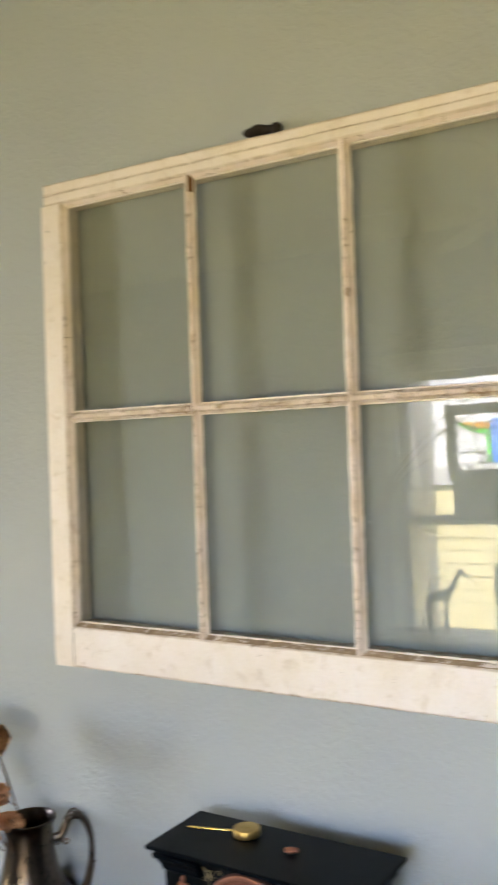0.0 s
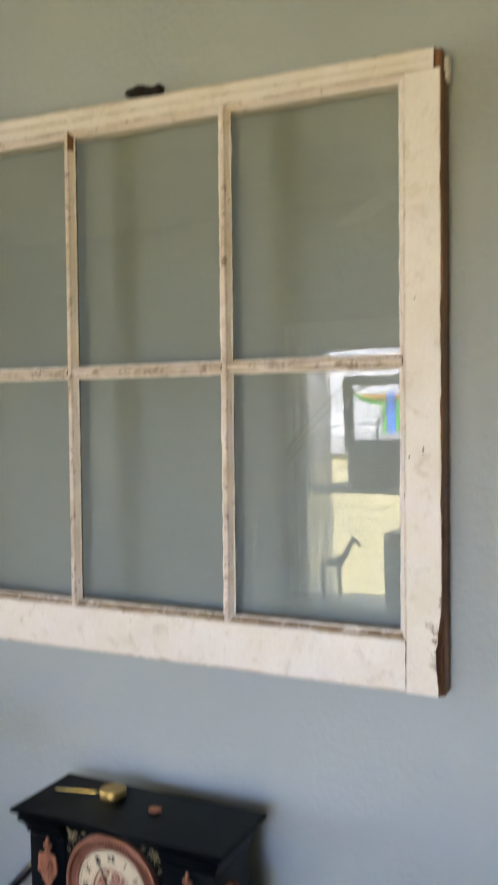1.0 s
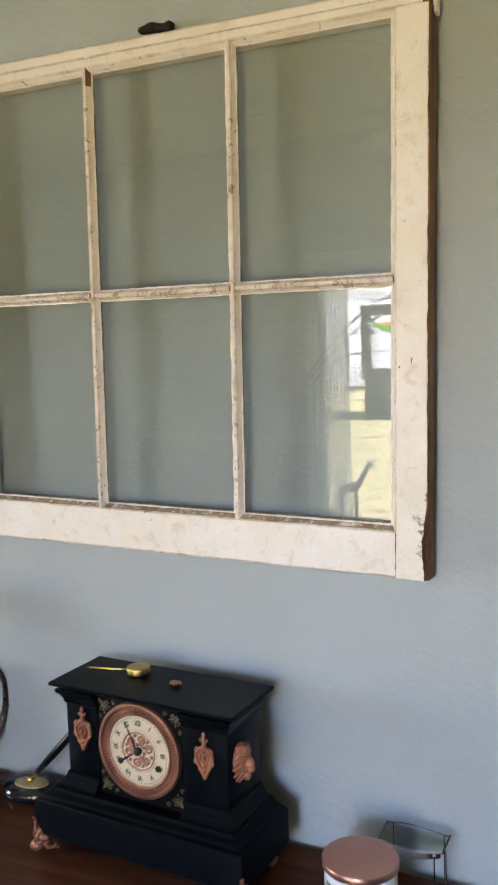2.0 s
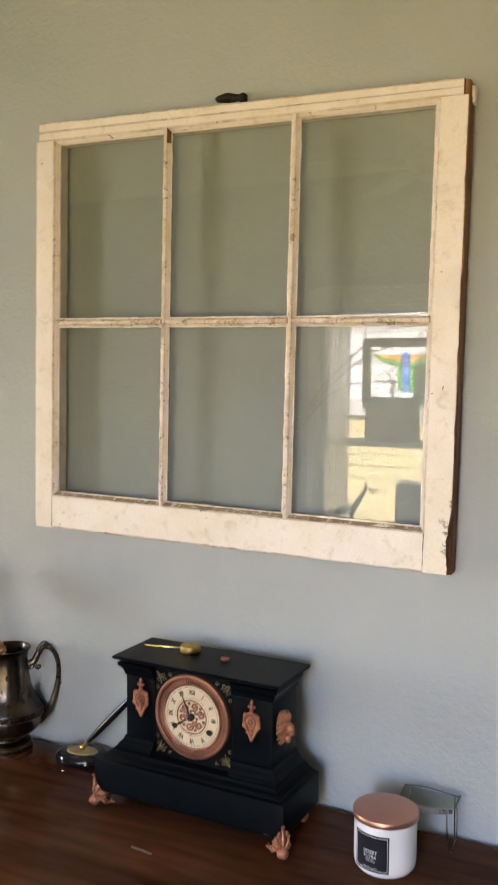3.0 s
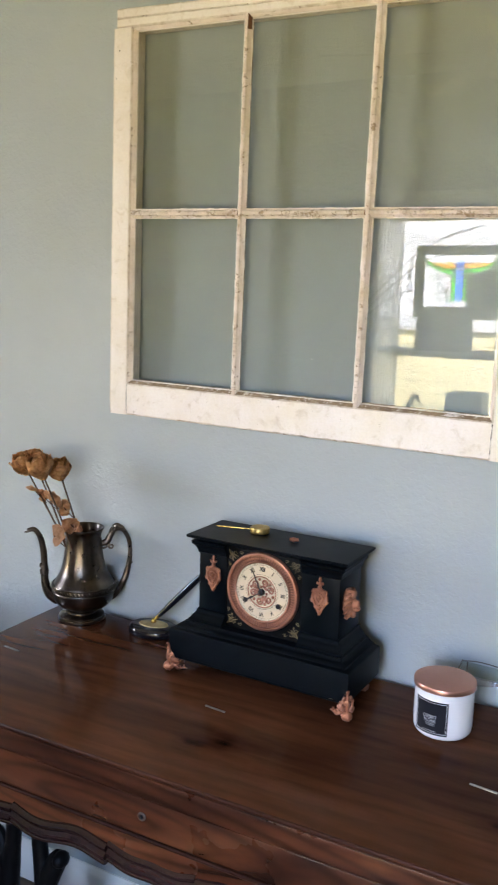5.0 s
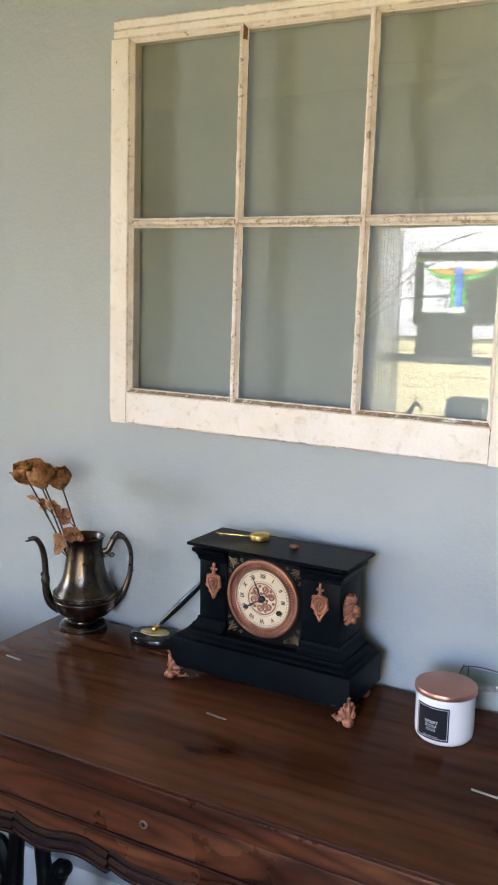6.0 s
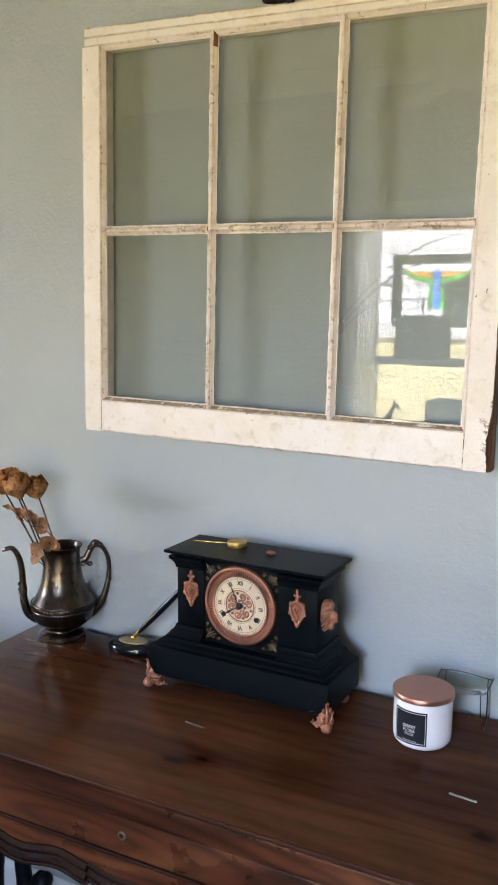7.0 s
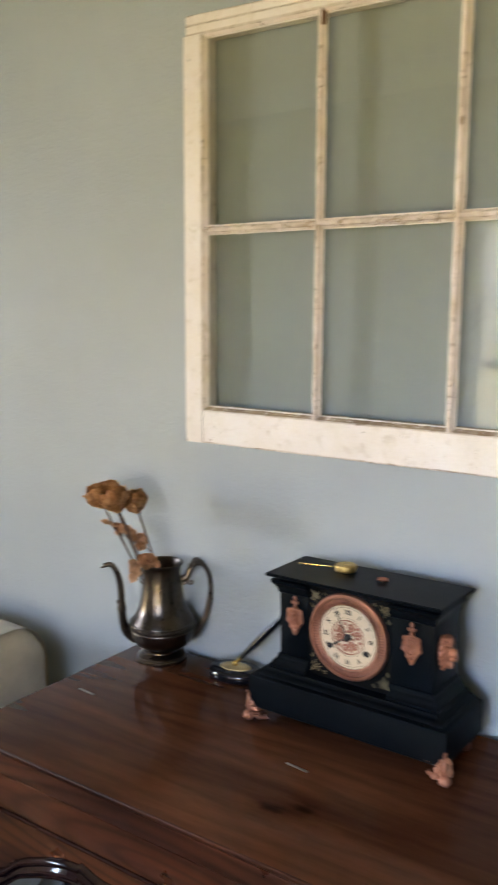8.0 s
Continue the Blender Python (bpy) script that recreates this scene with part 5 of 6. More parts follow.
# ---- pen stand ----
def pen_stand():
    top = empty("pen_stand", pose(-0.178, -0.060, 0.76, 0, 0, 8), "black stone pen stand with one pen, beside the clock", "pen stand")
    bm = bmesh.new()
    lathe(bm, [(0.050, 0.0), (0.0545, 0.002), (0.0560, 0.006), (0.0555, 0.0125), (0.0525, 0.0175), (0.0480, 0.0200), (0.001, 0.0200)], 56)
    for v in bm.verts:
        v.co.y *= 0.70
    part("base", bm, MARBLE, top, "oval polished black stone")
    bm = bmesh.new()
    lathe(bm, [(0.0325, 0.0200), (0.0320, 0.0218), (0.027, 0.0225), (0.012, 0.0240), (0.001, 0.0245)], 48)
    for v in bm.verts:
        v.co.y *= 0.60
    part("plate", bm, GILT, top, "oval gilt plate")
    bm = bmesh.new()
    ball(bm, (0.0, 0.0, 0.0275), 0.0062)
    lathe(bm, [(0.0030, 0.020), (0.0045, 0.024), (0.0030, 0.027)], 16)
    part("swivel", bm, BRASS, top, "small gilt ball swivel")
    a, b = Vector((0.003, 0, 0.031)), Vector((0.150, -0.008, 0.186))
    bm = bmesh.new()
    tube(bm, [a.lerp(b, t) for t in np.linspace(0, 0.075, 6)], lambda t: 0.0026 + 0.0018 * t, 12)
    part("socket", bm, BRASS, top, "gilt pen socket")
    bm = bmesh.new()
    tube(bm, [a.lerp(b, t) for t in np.linspace(0.07, 1, 24)], lambda t: 0.0046 + 0.0034 * math.sin(math.pi * min(1, t * 1.1)) * (1 - 0.6 * t), 14)
    part("pen", bm, LACQUER, top, "slim dark blue-black pen")


pen_stand()


# ---- candle jar ----
def candle_jar():
    jx, jy = 0.4645, -0.149
    top = empty("candle_jar", pose(jx, jy, 0.76), "white candle jar with copper lid and black label, on the desk", "candle")
    bm = bmesh.new()
    lathe(bm, [(0.028, 0.0), (0.0375, 0.0007), (0.0430, 0.0035), (0.0468, 0.0085), (0.0480, 0.0150), (0.0483, 0.0240), (0.0483, 0.0835), (0.0470, 0.0850), (0.040, 0.0850)], 72)
    part("jar", bm, WHITEJAR, top, "glossy white jar")
    bm = bmesh.new()
    lathe(bm, [(0.0490, 0.0825), (0.0508, 0.0832), (0.0510, 0.0845), (0.0510, 0.0905), (0.0502, 0.0918), (0.0480, 0.0923), (0.001, 0.0925)], 72)
    part("lid", bm, LIDMETAL, top, "flat brushed copper lid")
    # label wraps the near-left of the jar
    R, a0, a1, z0, z1 = 0.0483, 223.5, 293.5, 0.0085 + 0.0015, 0.0700

    def wrap(lo, hi, zlo, zhi, r, n=24):
        b = bmesh.new()
        rings = []
        for i in range(n + 1):
            a = radians(lo + (hi - lo) * i / n)
            rings.append([(q * math.cos(a), q * math.sin(a), z) for q, z in ((R - 0.0005, zlo), (r, zlo), (r, zhi), (R - 0.0005, zhi))])
        loft(b, rings)
        return b

    label = part("label", wrap(a0, a1, z0 + 0.003, z1, R + 0.0003), LABEL, top, "black printed label")
    m = 2.6
    edge = wrap(a0 + m, a1 - m, z1 - 0.0032, z1 - 0.0024, R + 0.00045)
    for piece in (wrap(a0 + m, a1 - m, z0 + 0.0056, z0 + 0.0064, R + 0.00045), wrap(a0 + m, a0 + m + 0.9, z0 + 0.0064, z1 - 0.0032, R + 0.00045, 2), wrap(a1 - m - 0.9, a1 - m, z0 + 0.0064, z1 - 0.0032, R + 0.00045, 2)):
        me = bpy.data.meshes.new("edge")
        piece.to_mesh(me)
        piece.free()
        edge.from_mesh(me)
        bpy.data.meshes.remove(me)
    part("label_border", edge, LABELTEXT, label, "thin white border", smooth=False)
    mid = (a0 + a1) / 2

    def line(text, z, size):
        b = bmesh.new()
        put_letters(b, text, size, Matrix.Identity(4), 0.00005)
        for v in b.verts:
            a = radians(mid) + v.co.x * 0.92 / R
            r = R + 0.00050 + v.co.z * 0.5
            v.co = Vector((r * math.cos(a), r * math.sin(a), z + v.co.y))
        return b

    part("lettering", line("DESERT", 0.0430, 0.0074), LABELTEXT, label, "white words Desert Flora", smooth=False)
    part("lettering", line("FLORA", 0.0362, 0.0074), LABELTEXT, label, "white words Desert Flora", smooth=False)
    for z, half, thick in ((0.0312, 9, 0.0006), (0.0286, 10, 0.0005), (0.0190, 15, 0.0006)):
        part("print_bar", wrap(mid - half, mid + half, z - thick / 2, z + thick / 2, R + 0.00042), LABELTEXT, label, smooth=False)


candle_jar()


# ---- small glass-topped wire stand behind the jar ----
def glass_stand():
    top = empty("glass_stand", pose(0.509, -0.054, 0.76) @ Matrix.Diagonal((0.92, 0.80, 0.885, 1)), "small chrome wire stand with a glass plate, against the wall", "stand")
    bm = bmesh.new()
    n = 14
    rings = []
    for i in range(n + 1):
        x = -0.048 + 0.096 * i / n
        sag = 0.006 * (1 - (x / 0.048) ** 2)
        rings.append([(x, -0.020, 0.082 - sag), (x, 0.030, 0.0855 - sag * 0.4), (x, 0.030, 0.0885 - sag * 0.4), (x, -0.020, 0.085 - sag)])
    loft(bm, rings)
    p = part("plate", bm, [LENS, PANE_BACK], top, "clear greenish glass plate")
    for f in p.data.polygons:
        f.material_index = 0 if f.normal.z > 0.5 else 1
    p.visible_shadow = False
    bm = bmesh.new()
    rings = []
    for i in range(n + 1):
        x = -0.050 + 0.096 * i / n
        sag = 0.007 * (1 - (x / 0.05) ** 2)
        h = 0.0050 + 0.006 * (1 - abs(x) / 0.05)
        rings.append([(x, -0.0240, 0.083 - sag - h), (x, -0.0215, 0.083 - sag - h), (x, -0.0215, 0.085 - sag), (x, -0.0240, 0.085 - sag)])
    loft(bm, rings)
    part("front_rail", bm, CHROME, top, "bright curved metal rail")
    bm = bmesh.new()
    tube(bm, smooth_path([(-0.049, 0.032, 0.0865), (-0.025, 0.0335, 0.0900), (0.0, 0.034, 0.0895), (0.030, 0.033, 0.0865), (0.049, 0.032, 0.0850)], 5), 0.0012, 8)
    tube(bm, [(0.0485, -0.0225, 0.0835), (0.0495, 0.032, 0.0885)], 0.0014, 8)
    tube(bm, [(-0.0485, -0.0225, 0.0835), (-0.0495, 0.032, 0.0885)], 0.0014, 8)
    part("edge_wire", bm, PEWTER_DARK, top, "dull dark wire round the plate")
    for x in (-0.043, 0.042):
        bm = bmesh.new()
        s = 1 if x > 0 else -1
        tube(bm, smooth_path([(x - s * 0.006, -0.023, 0.078), (x - s * 0.005, -0.023, 0.040), (x - s * 0.001, -0.024, 0.012), (x + s * 0.002, -0.022, 0.0025), (x + s * 0.006, -0.020, 0.012), (x + s * 0.010, -0.014, 0.040), (x + s * 0.008, -0.006, 0.082)], 6), 0.0013, 8)
        part("leg", bm, CHROME, top, "bent wire leg")
        bm = bmesh.new()
        ball(bm, (x - s * 0.005, -0.0248, 0.0785), 0.0032)
        part("rivet", bm, CHROME, top)
    for x in (-0.040, 0.040):
        bm = bmesh.new()
        tube(bm, [(x, 0.030, 0.087), (x, 0.034, 0.0014)], 0.0013, 8)
        part("leg", bm, CHROME, top, "straight wire leg")


glass_stand()


# ---- sofa beyond the desk ----
def sofa():
    top = empty("sofa", pose(0, 0, 0), "beige chenille sofa with rounded arm, beside the desk", "sofa")

    def cushion(x0, x1, y0, y1, z0, z1, r, seed, puff=0.01):
        b = bmesh.new()
        box(b, x0, x1, y0, y1, z0, z1)
        bmesh.ops.subdivide_edges(b, edges=list(b.edges), cuts=5, use_grid_fill=True)
        bmesh.ops.bevel(b, geom=[e for e in b.edges if len(e.link_faces) == 2 and e.calc_face_angle(0) > 1.0], offset=r, segments=5, affect="EDGES", profile=0.5)
        c = Vector(((x0 + x1) / 2, (y0 + y1) / 2, (z0 + z1) / 2))
        for v in b.verts:
            d = v.co - c
            v.co += d.normalized() * puff * (1 - min(1, abs(d.x) / (x1 - x0) * 2) ** 4 * 0.5)
            v.co += noise.noise_vector(v.co * 6 + Vector((seed, 0, 0))) * 0.006
        return b

    part("arm", cushion(-0.92, -0.660, -0.88, -0.09, 0.14, 0.775, 0.085, 1), SOFA, top)
    part("arm", cushion(-2.30, -2.12, -0.88, -0.10, 0.14, 0.64, 0.07, 2), SOFA, top)
    part("back", cushion(-2.14, -0.91, -0.30, -0.06, 0.16, 0.765, 0.08, 3), SOFA, top)
    part("seat", cushion(-2.13, -0.92, -0.90, -0.28, 0.16, 0.46, 0.05, 4), SOFA, top)
    for x in (-2.24, -0.75):
        for y in (-0.82, -0.16):
            b = bmesh.new()
            lathe(b, [(0.02, 0.0), (0.028, 0.08), (0.03, 0.16)], 16, (x, y, 0))
            part("leg", b, BLACKWOOD, top)


sofa()


# ---- windows of the opposite wall ----
def room_window(name, w, at, left=0.095, right=0.095):
    x0, x1, z0, z1 = w
    top = empty(name, at, "white double-hung window with wide casing", "window", kind="structure")
    cx = (x0 + x1) / 2
    a, b = x0 - cx, x1 - cx
    part("casing", boxes((a - left, a + 0.004, 0.0, 0.020, z0 - 0.02, z1 + 0.0), (b - 0.004, b + right, 0.0, 0.020, z0 - 0.02, z1), (a - left, b + right, 0.0, 0.024, z1, z1 + 0.060), (a - left, b + right, 0.0, 0.034, z1 + 0.060, z1 + 0.075), bevel=0.002), TRIM, top, "wide white casing")
    part("window_sill", boxes((a - left, b + right, -0.02, 0.055, z0 - 0.045, z0 - 0.0205), bevel=0.004), TRIM, top)
    part("jamb", boxes((a, a + 0.018, -0.135, -0.001, z0, z1 - 0.018), (b - 0.018, b, -0.135, -0.001, z0, z1 - 0.018), (a, b, -0.135, -0.001, z1 - 0.018, z1), (a, b, -0.135, -0.021, z0 - 0.02, z0 + 0.006)), TRIM, top, smooth=False)
    mid = 1.210
    for nm, lo, hi, y in (("lower_sash", z0 + 0.006, mid + 0.022, -0.055), ("upper_sash", mid - 0.022, z1 - 0.018, -0.092)):
        s = 0.036
        p = part(nm, boxes((a + 0.018, a + 0.018 + s, y, y + 0.034, lo, hi), (b - 0.018 - s, b - 0.018, y, y + 0.034, lo, hi), (a + 0.018 + s, b - 0.018 - s, y, y + 0.034, hi - 0.036, hi), (a + 0.018 + s, b - 0.018 - s, y, y + 0.034, lo, lo + (0.060 if y > -0.06 else 0.036)), bevel=0.002), TRIM, top)
        g = part("pane", boxes((a + 0.050, b - 0.050, y + 0.015, y + 0.018, lo + 0.03, hi - 0.03)), WINDOWGLASS, p, smooth=False)
        g.visible_shadow = False
    return top


room_window("window_1", WIN_A, pose((WIN_A[0] + WIN_A[1]) / 2, SOUTH, 0), 0.020, 0.044)
# unseen second unit, added only to house the two extra lamps
room_window("added_twin_window", WIN_ADDED, pose((WIN_ADDED[0] + WIN_ADDED[1]) / 2, SOUTH, 0), 0.044, 0.095)
# west window out of view, added to hold the side lamps
room_window("added_west_window", WIN_W, pose(WEST, (WIN_W[0] + WIN_W[1]) / 2, 0, 0, 0, -90))


def sheer_glow_panel():
    """A gathered sheer panel added to glow as the bright strip at one side of the window, hung from a short rod on the
    casing.
    """
    top = empty("sheer_glow_panel", pose(0, SOUTH + 0.046, 0), "sheer white panel added for the bright strip beside the window", "curtain")
    b = bmesh.new()
    rows = []
    for k in range(25):
        z = 0.66 + (1.985 - 0.66) * k / 24
        rows.append([(-0.718 + 0.134 * i / 60 + 0.004 * noise.noise(Vector((i * 0.2, z * 2, 1.0))), 0.005 * math.sin(i * 0.83 + 0.7 * math.sin(z * 2.1)) + 0.003 * noise.noise(Vector((i * 0.3, z * 3, 4.0))), z) for i in range(61)])
    loft(b, rows, False, None, False)
    part("cloth", b, SHEER, top, "thin gathered white cloth")
    b = bmesh.new()
    tube(b, [(-0.740, 0, 1.990), (-0.562, 0, 1.990)], 0.005, 10)
    for x in (-0.735, -0.567):
        box(b, x - 0.004, x + 0.004, -0.022, 0.004, 1.985, 1.995)
    part("rod", b, TRIM, top, "short white rod")


sheer_glow_panel()


def stained_panel():
    """A leaded panel in a dark wooden frame, hung by two chains inside the window."""
    top = empty("stained_glass_panel", pose(-0.288, SOUTH + 0.085, 1.388), "stained-glass panel in a dark wooden frame, hung in the window", "stained glass")
    w, h, f = 0.217, 0.345, 0.043
    part("frame", boxes((-w, -w + f, -0.010, 0.010, 0, h), (w - f, w, -0.010, 0.010, 0, h), (-w + f, w - f, -0.010, 0.010, h - 0.045, h), (-w + f, w - f, -0.010, 0.010, 0, 0.055), bevel=0.002), DARKFRAME, top, "dark wooden frame")
    a, lo, hi = w - f, 0.055, h - 0.045

    def bow(x):
        return hi - 0.004 - 0.088 * (1 - (x / a) ** 2) ** 0.5 if abs(x) < a else hi - 0.004

    def piece(kind, upper, lower, x0, x1, n=14):
        b = bmesh.new()
        rings = []
        for i in range(n + 1):
            x = x0 + (x1 - x0) * i / n
            rings.append([(x, -0.0015, lower(x)), (x, 0.0015, lower(x)), (x, 0.0015, upper(x)), (x, -0.0015, upper(x))])
        loft(b, rings)
        p = part("glass_piece", b, STAINED[kind], top, kind + " glass", smooth=False)
        p.visible_shadow = False

    def band(x):
        return hi - 0.002 - 0.066 * max(0.0, 1 - (x / a) ** 2) ** 0.5

    piece("green", band, bow, -a, -0.0385)
    piece("amber", lambda x: hi - 0.036, lambda x: min(band(x), hi - 0.037), -a * 0.84, -0.019)
    piece("green", band, bow, 0.0385, a)
    piece("amber", lambda x: hi - 0.036, lambda x: min(band(x), hi - 0.037), 0.019, a * 0.84)
    piece("blue", lambda x: hi - 0.020 - max(0, abs(x) - 0.003) * 1.1, lambda x: lo + 0.022 + max(0, abs(x) - 0.003) * 1.1, -0.018, 0.018, 8)
    piece("green", lambda x: band(x), lambda x: lo + 0.028, -0.036, -0.020, 6)
    piece("green", lambda x: band(x), lambda x: lo + 0.028, 0.020, 0.036, 6)
    piece("grey", lambda x: bow(x) - 0.004, lambda x: lo, 0.040, a)
    piece("clear", lambda x: bow(x) - 0.003, lambda x: lo, -a, -0.039)
    b = bmesh.new()
    for x in (-0.0375, -0.0190, 0.0190, 0.0375):
        tube(b, [(x, 0, lo), (x, 0, bow(x) if abs(x) > 0.02 else hi)], 0.0018, 6)
    tube(b, [(x, 0, bow(x)) for x in np.linspace(-a, a, 40)], 0.0018, 6)
    tube(b, [(x, 0, band(x)) for x in np.linspace(-a, a, 40)], 0.0016, 6)
    tube(b, [(-a, 0, lo + 0.03), (-0.036, 0, lo + 0.03)], 0.0015, 6)
    part("lead_came", b, INK, top, "dark lead lines")
    for x in (-0.2, 0.2):
        b = bmesh.new()
        tube(b, [(x, 0, h - 0.002), (x, -0.02, 0.470), (x, -0.058, 0.4760)], 0.0012, 6)
        part("hanging_wire", b, INK, top)


stained_panel()


def arc_lamp():
    """A floor lamp whose three thin arms rise and arch over; one ends in a drum shade before the window."""
    x, y = -0.93, SOUTH + 0.25
    top = empty("arc_floor_lamp", pose(x, y, 0), "unlit arc lamp with dark arms and grey drum shade", "lamp")
    b = bmesh.new()
    lathe(b, [(0.13, 0.0), (0.135, 0.006), (0.13, 0.016), (0.03, 0.026), (0.014, 0.05)], 40)
    part("base", b, INK, top, "round dark base")
    b = bmesh.new()
    tube(b, smooth_path([(0, 0, 0.03), (0.0, 0, 0.6), (0.03, 0, 0.95), (0.07, 0, 1.12)], 5), 0.011, 10)
    part("pole", b, STRIP, top)
    for pts in (((0.06, 0, 1.08), (0.15, 0.0, 1.31), (0.28, 0.0, 1.496), (0.43, 0.0, 1.643), (0.48, 0.0, 1.685), (0.616, 0.0, 1.762), (0.781, 0.0, 1.812)),
                ((0.06, 0.01, 1.08), (0.15, 0.01, 1.28), (0.28, 0.01, 1.456), (0.467, 0.01, 1.618), (0.59, 0.01, 1.675), (0.78, 0.01, 1.715)),
                ((0.06, 0.02, 1.08), (0.15, 0.02, 1.25), (0.28, 0.02, 1.418), (0.40, 0.02, 1.495), (0.504, 0.02, 1.517), (0.633, 0.02, 1.520))):
        b = bmesh.new()
        tube(b, smooth_path(pts, 6), lambda t: 0.0062 - 0.0026 * t, 6)
        part("arm", b, STRIP, top, "thin arching metal arm")
    b = bmesh.new()
    box(b, 0.625, 0.645, 0.013, 0.027, 1.511, 1.526, bevel=0.002)
    tube(b, [(0.634, 0.02, 1.516), (0.634, 0.02, 1.36)], 0.005, 8)
    part("drop_rod", b, INK, top)
    b = bmesh.new()
    lathe(b, [(0.127, 1.245), (0.130, 1.245), (0.124, 1.425), (0.121, 1.425)], 48, (0.634, 0.02, 0), caps=False)
    part("shade", b, SHADE, top, "grey cloth drum shade")
    b = bmesh.new()
    for k in range(3):
        a = 2 * math.pi * k / 3
        tube(b, [(0.634, 0.02, 1.405), (0.634 + 0.122 * math.cos(a), 0.02 + 0.122 * math.sin(a), 1.42)], 0.002, 6)
    part("spider", b, INK, top)


arc_lamp()


def ceiling_fan():
    """A ceiling fan at rest over the middle of the room."""
    x, y, z = 0.10, -1.62, 2.28
    top = empty("ceiling_fan", pose(x, y, z), "pale five-bladed ceiling fan at rest under the ceiling", "ceiling fan")
    b = bmesh.new()
    lathe(b, [(0.02, HIGH - z - 0.055), (0.055, HIGH - z - 0.035), (0.065, HIGH - z - 0.004), (0.065, HIGH - z)], 32)
    part("canopy", b, FANBLADE, top)
    b = bmesh.new()
    tube(b, [(0, 0, 0.05), (0, 0, HIGH - z - 0.04)], 0.012, 12)
    part("downrod", b, FANBLADE, top)
    b = bmesh.new()
    lathe(b, [(0.03, -0.075), (0.055, -0.065), (0.06, -0.035), (0.095, -0.025), (0.105, 0.0), (0.105, 0.035), (0.085, 0.055), (0.03, 0.065)], 40)
    part("motor", b, FANBLADE, top, "round motor housing")
    for k in range(5):
        m = pose(0, 0, 0, 0, 0, 161.6 + 72 * k)
        b = bmesh.new()
        half = [(0.17, 0.050), (0.22, 0.058), (0.40, 0.064), (0.56, 0.068), (0.60, 0.060), (0.62, 0.036)]
        outline = half + [(u, -w) for u, w in reversed(half)]
        loft(b, [[(u, w, -0.003) for u, w in outline], [(u, w, 0.003) for u, w in outline]])
        b.transform(m @ pose(0, 0, 0.0, 11))
        blade = part("blade", b, FANBLADE, top, "rounded pale blade")
        b = bmesh.new()
        tube(b, smooth_path([(0.095, 0, -0.012), (0.13, 0, -0.016), (0.17, 0, -0.010), (0.22, 0, -0.007)], 4), 0.008, 8, 2.0)
        b.transform(m)
        part("blade_iron", b, FANBLADE, blade)


ceiling_fan()


def console_table():
    top = empty("console_table", pose(-0.2, SOUTH + 0.235, 0), "dark wooden console table under the window", "table")
    part("tabletop", boxes((-0.62, 0.62, -0.15, 0.15, 0.702, 0.73), bevel=0.005), TABLEWOOD, top)
    part("apron", boxes((-0.58, 0.58, -0.12, 0.12, 0.63, 0.701), bevel=0.003), TABLEWOOD, top)
    for x in (-0.56, 0.56):
        for y in (-0.11, 0.11):
            b = bmesh.new()
            lathe(b, [(0.016, 0.0), (0.022, 0.3), (0.026, 0.65)], 14, (x, y, 0))
            part("leg", b, TABLEWOOD, top)


console_table()


def giraffe():
    b = bmesh.new()
    tube(b, smooth_path([(-0.055, 0, 0.150), (-0.03, 0, 0.160), (0.0, 0, 0.166), (0.025, 0, 0.172)], 5), lambda t: 0.016 + 0.010 * t, 12)
    tube(b, smooth_path([(0.020, 0, 0.165), (0.046, 0, 0.195), (0.072, 0, 0.240), (0.092, 0, 0.275)], 5), lambda t: 0.019 - 0.011 * t, 10)
    tube(b, smooth_path([(0.086, 0, 0.283), (0.102, 0, 0.276), (0.126, 0, 0.250)], 4), lambda t: 0.011 - 0.005 * t, 10)
    for s in (-1, 1):
        tube(b, [(0.090, s * 0.006, 0.286), (0.085, s * 0.009, 0.302)], 0.003, 6)
        tube(b, [(0.022, s * 0.010, 0.165), (0.024, s * 0.012, 0.002)], lambda t: 0.0075 - 0.003 * t, 8)
        tube(b, [(-0.048, s * 0.010, 0.155), (-0.052, s * 0.012, 0.002)], lambda t: 0.0085 - 0.004 * t, 8)
    tube(b, smooth_path([(-0.056, 0, 0.155), (-0.068, 0, 0.13), (-0.066, 0, 0.10)], 4), 0.003, 6)
    thing("giraffe_figurine", b, TABLEWOOD, "carved dark wooden giraffe figurine on the console table", "figurine", m=pose(-0.533, SOUTH + 0.20, 0.73))


giraffe()
b = boxes((-0.085, 0.085, -0.085, 0.085, 0.0, 0.318), bevel=0.003)
speaker = thing("box_speaker", b, DARKBOX, "dark grey box speaker on the console table", "speaker", m=pose(-0.187, SOUTH + 0.20, 0.73))
b = bmesh.new()
lathe(b, [(0.07, 0.0), (0.074, 0.003), (0.066, 0.006), (0.03, -0.004), (0.001, -0.006)], 32)
b.transform(pose(0, 0.086, 0.14, -90))
part("cone", b, INK, speaker)


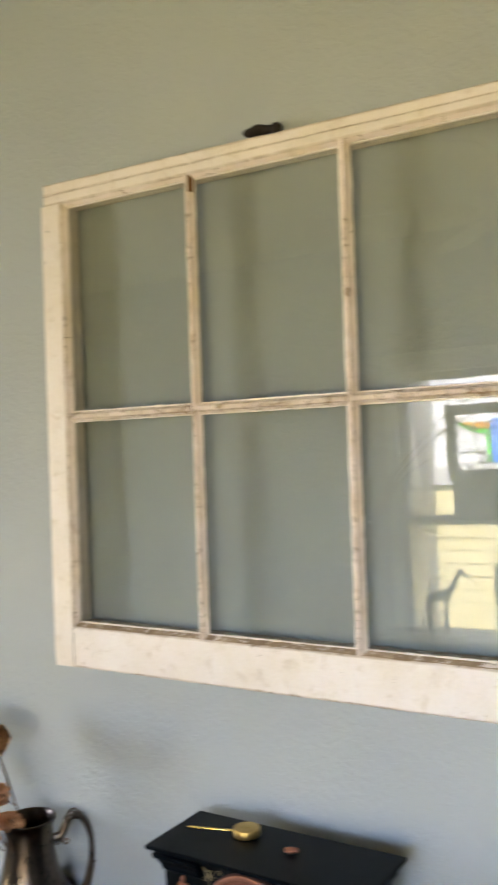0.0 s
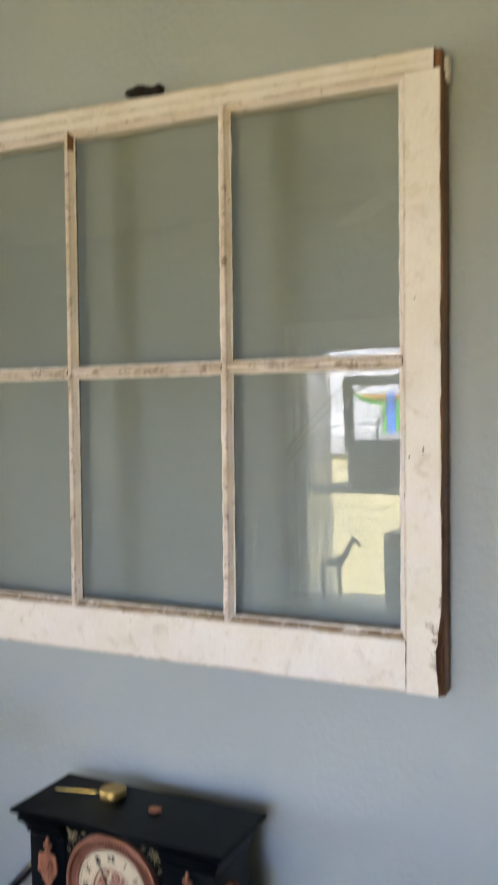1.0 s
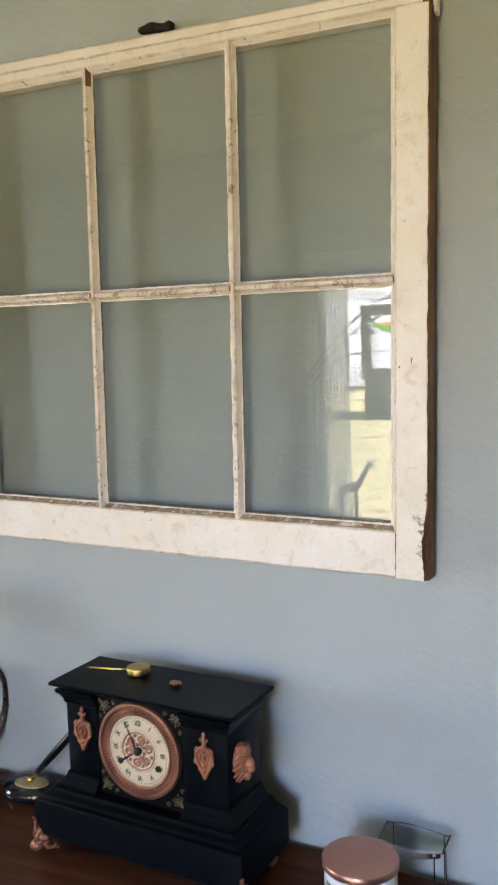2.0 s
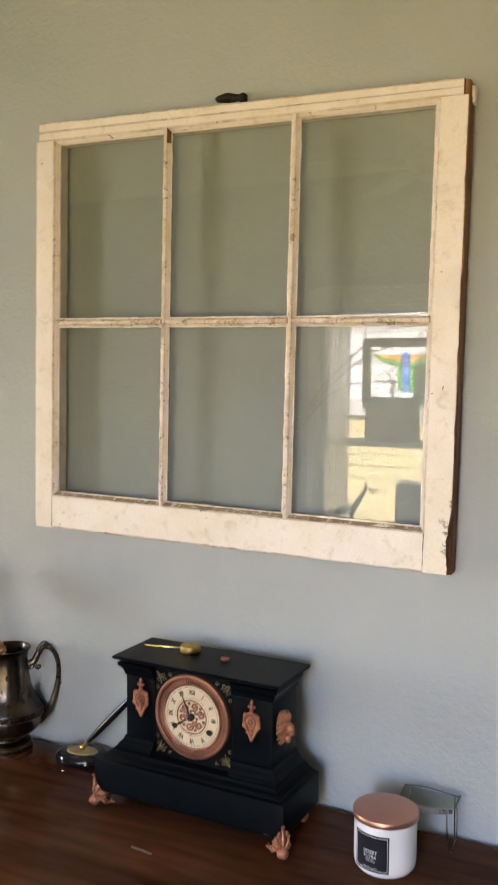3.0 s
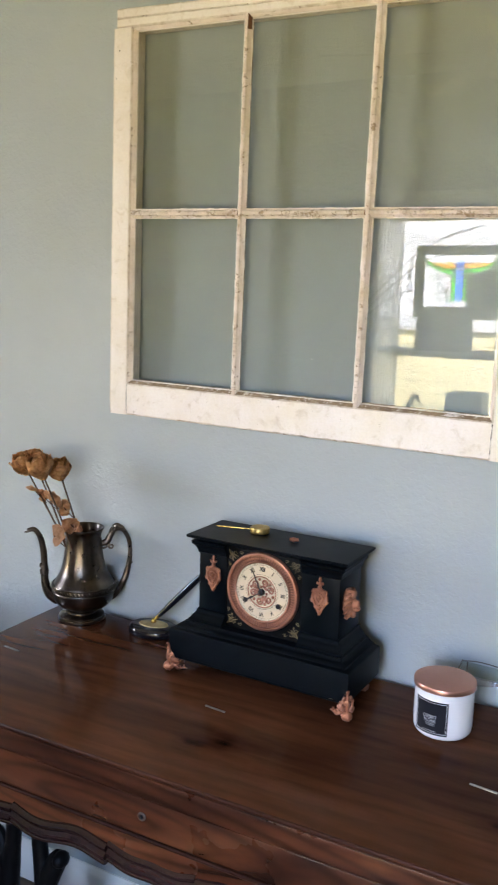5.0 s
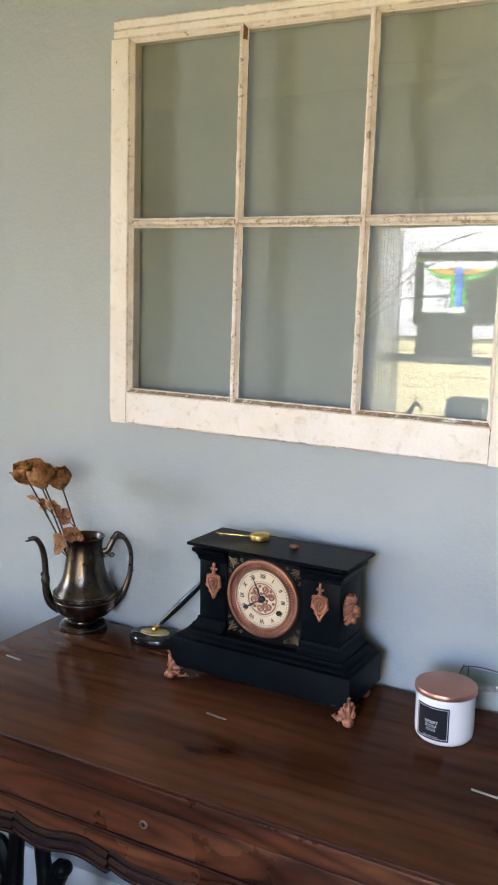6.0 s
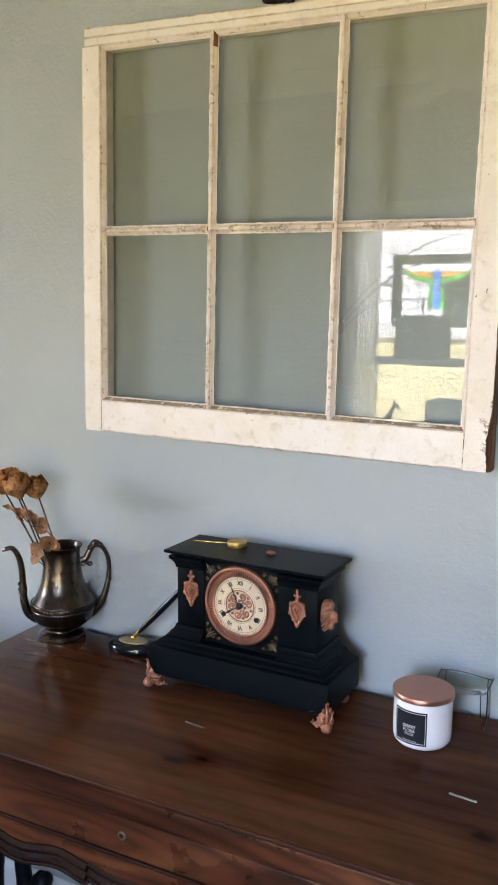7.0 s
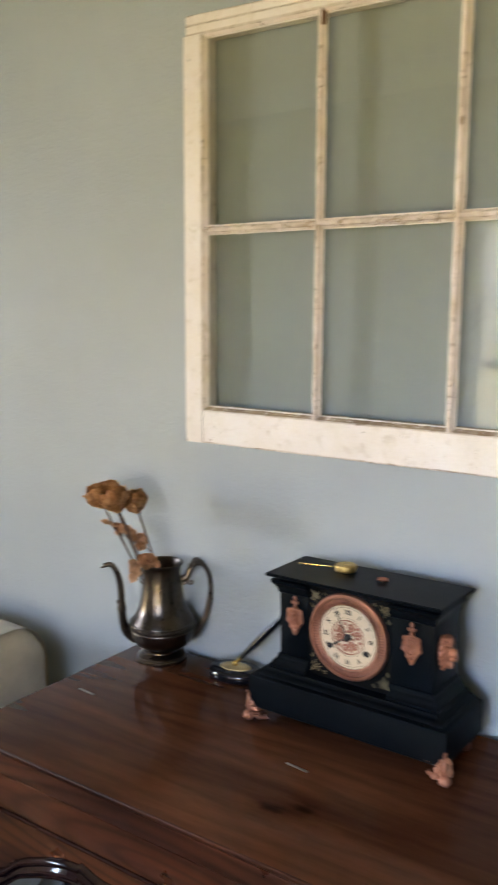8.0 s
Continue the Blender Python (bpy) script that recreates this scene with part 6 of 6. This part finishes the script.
# ---- outdoors, seen in the glass ----
def outdoors():
    bm = bmesh.new()
    s = 400.0
    vs = [bm.verts.new(p) for p in ((-s, -s, -0.45), (s, -s, -0.45), (s, s, -0.45), (-s, s, -0.45))]
    bm.faces.new(vs)
    thing("ground", bm, LAWN, "sunlit green lawn", "lawn", kind="structure", smooth=False)
    house = empty("neighbour_house", pose(0, -7.6, -0.45), "yellow clapboard house beyond the lawn", "house")
    part("wall", boxes((-9, 7, -0.3, -0.02, 0, 1.62)), SIDING, house, smooth=False)
    for i in range(12):
        b = bmesh.new()
        z = 0.02 + i * 0.132
        loft(b, [[(x, -0.02, z), (x, 0.018, z), (x, 0.004, z + 0.14), (x, -0.02, z + 0.14)] for x in (-9, 7)])
        part("clapboard", b, SIDING, house, smooth=False)
    part("trim_band", boxes((-9.1, 7.1, -0.02, 0.06, 1.62, 1.80)), WHITEWOOD, house, "white trim board", smooth=False)
    part("porch_floor", boxes((-9.1, 7.1, -2.4, -0.02, 1.70, 1.80)), WHITEWOOD, house, smooth=False)
    part("top_railing", boxes((-9.1, 7.1, -0.02, 0.06, 2.52, 2.60), (-9.1, 7.1, 0.0, 0.04, 2.16, 2.20)), WHITEWOOD, house, smooth=False)
    for i in range(54):
        part("baluster", boxes((-9 + i * 0.3, -8.96 + i * 0.3, 0.0, 0.04, 1.80, 2.52)), WHITEWOOD, house, smooth=False)
    part("rear_wall", boxes((-9, 7, -2.5, -2.4, 1.80, 4.2)), WHITEWOOD, house, smooth=False)
    tree = empty("tree", pose(-4.3, -10.5, -0.45), "leafy green tree behind the house", "tree")
    b = bmesh.new()
    tube(b, smooth_path([(0, 0, 0), (0.05, 0, 1.5), (0.0, 0.1, 3.2), (0.2, 0.1, 4.6)], 5), lambda t: 0.22 - 0.14 * t, 10)
    for k in range(5):
        a = k * 1.3
        tube(b, smooth_path([(0, 0, 2.6 + 0.3 * k), (0.7 * math.cos(a), 0.7 * math.sin(a), 3.4 + 0.3 * k), (1.3 * math.cos(a), 1.3 * math.sin(a), 4.0 + 0.3 * k)], 4), lambda t: 0.08 * (1 - 0.8 * t), 6)
    part("trunk", b, BARK, tree)
    rnd = np.random.RandomState(5)
    verts, faces = [], []
    for k in range(2600):
        d = rnd.normal(size=3)
        d /= np.linalg.norm(d)
        p = d * np.array([1.9, 1.6, 1.7]) * rnd.uniform(0.35, 1.0) ** 0.5 * (1 + 0.25 * noise.noise(Vector(d * 2.2))) + np.array([0, 0, 4.6])
        u, w = np.cross(d, rnd.normal(size=3)), rnd.normal(size=3)
        u /= np.linalg.norm(u)
        w = np.cross(u, d) + 0.4 * w
        w /= np.linalg.norm(w)
        n = len(verts)
        verts += [tuple(p - u * 0.11), tuple(p + w * 0.05), tuple(p + u * 0.11), tuple(p - w * 0.05)]
        faces.append((n, n + 1, n + 2, n + 3))
    me = bpy.data.meshes.new("crown")
    me.from_pydata(verts, [], faces)
    me.materials.append(LEAVES)
    crown = new("crown", me)
    crown.parent = tree


outdoors()
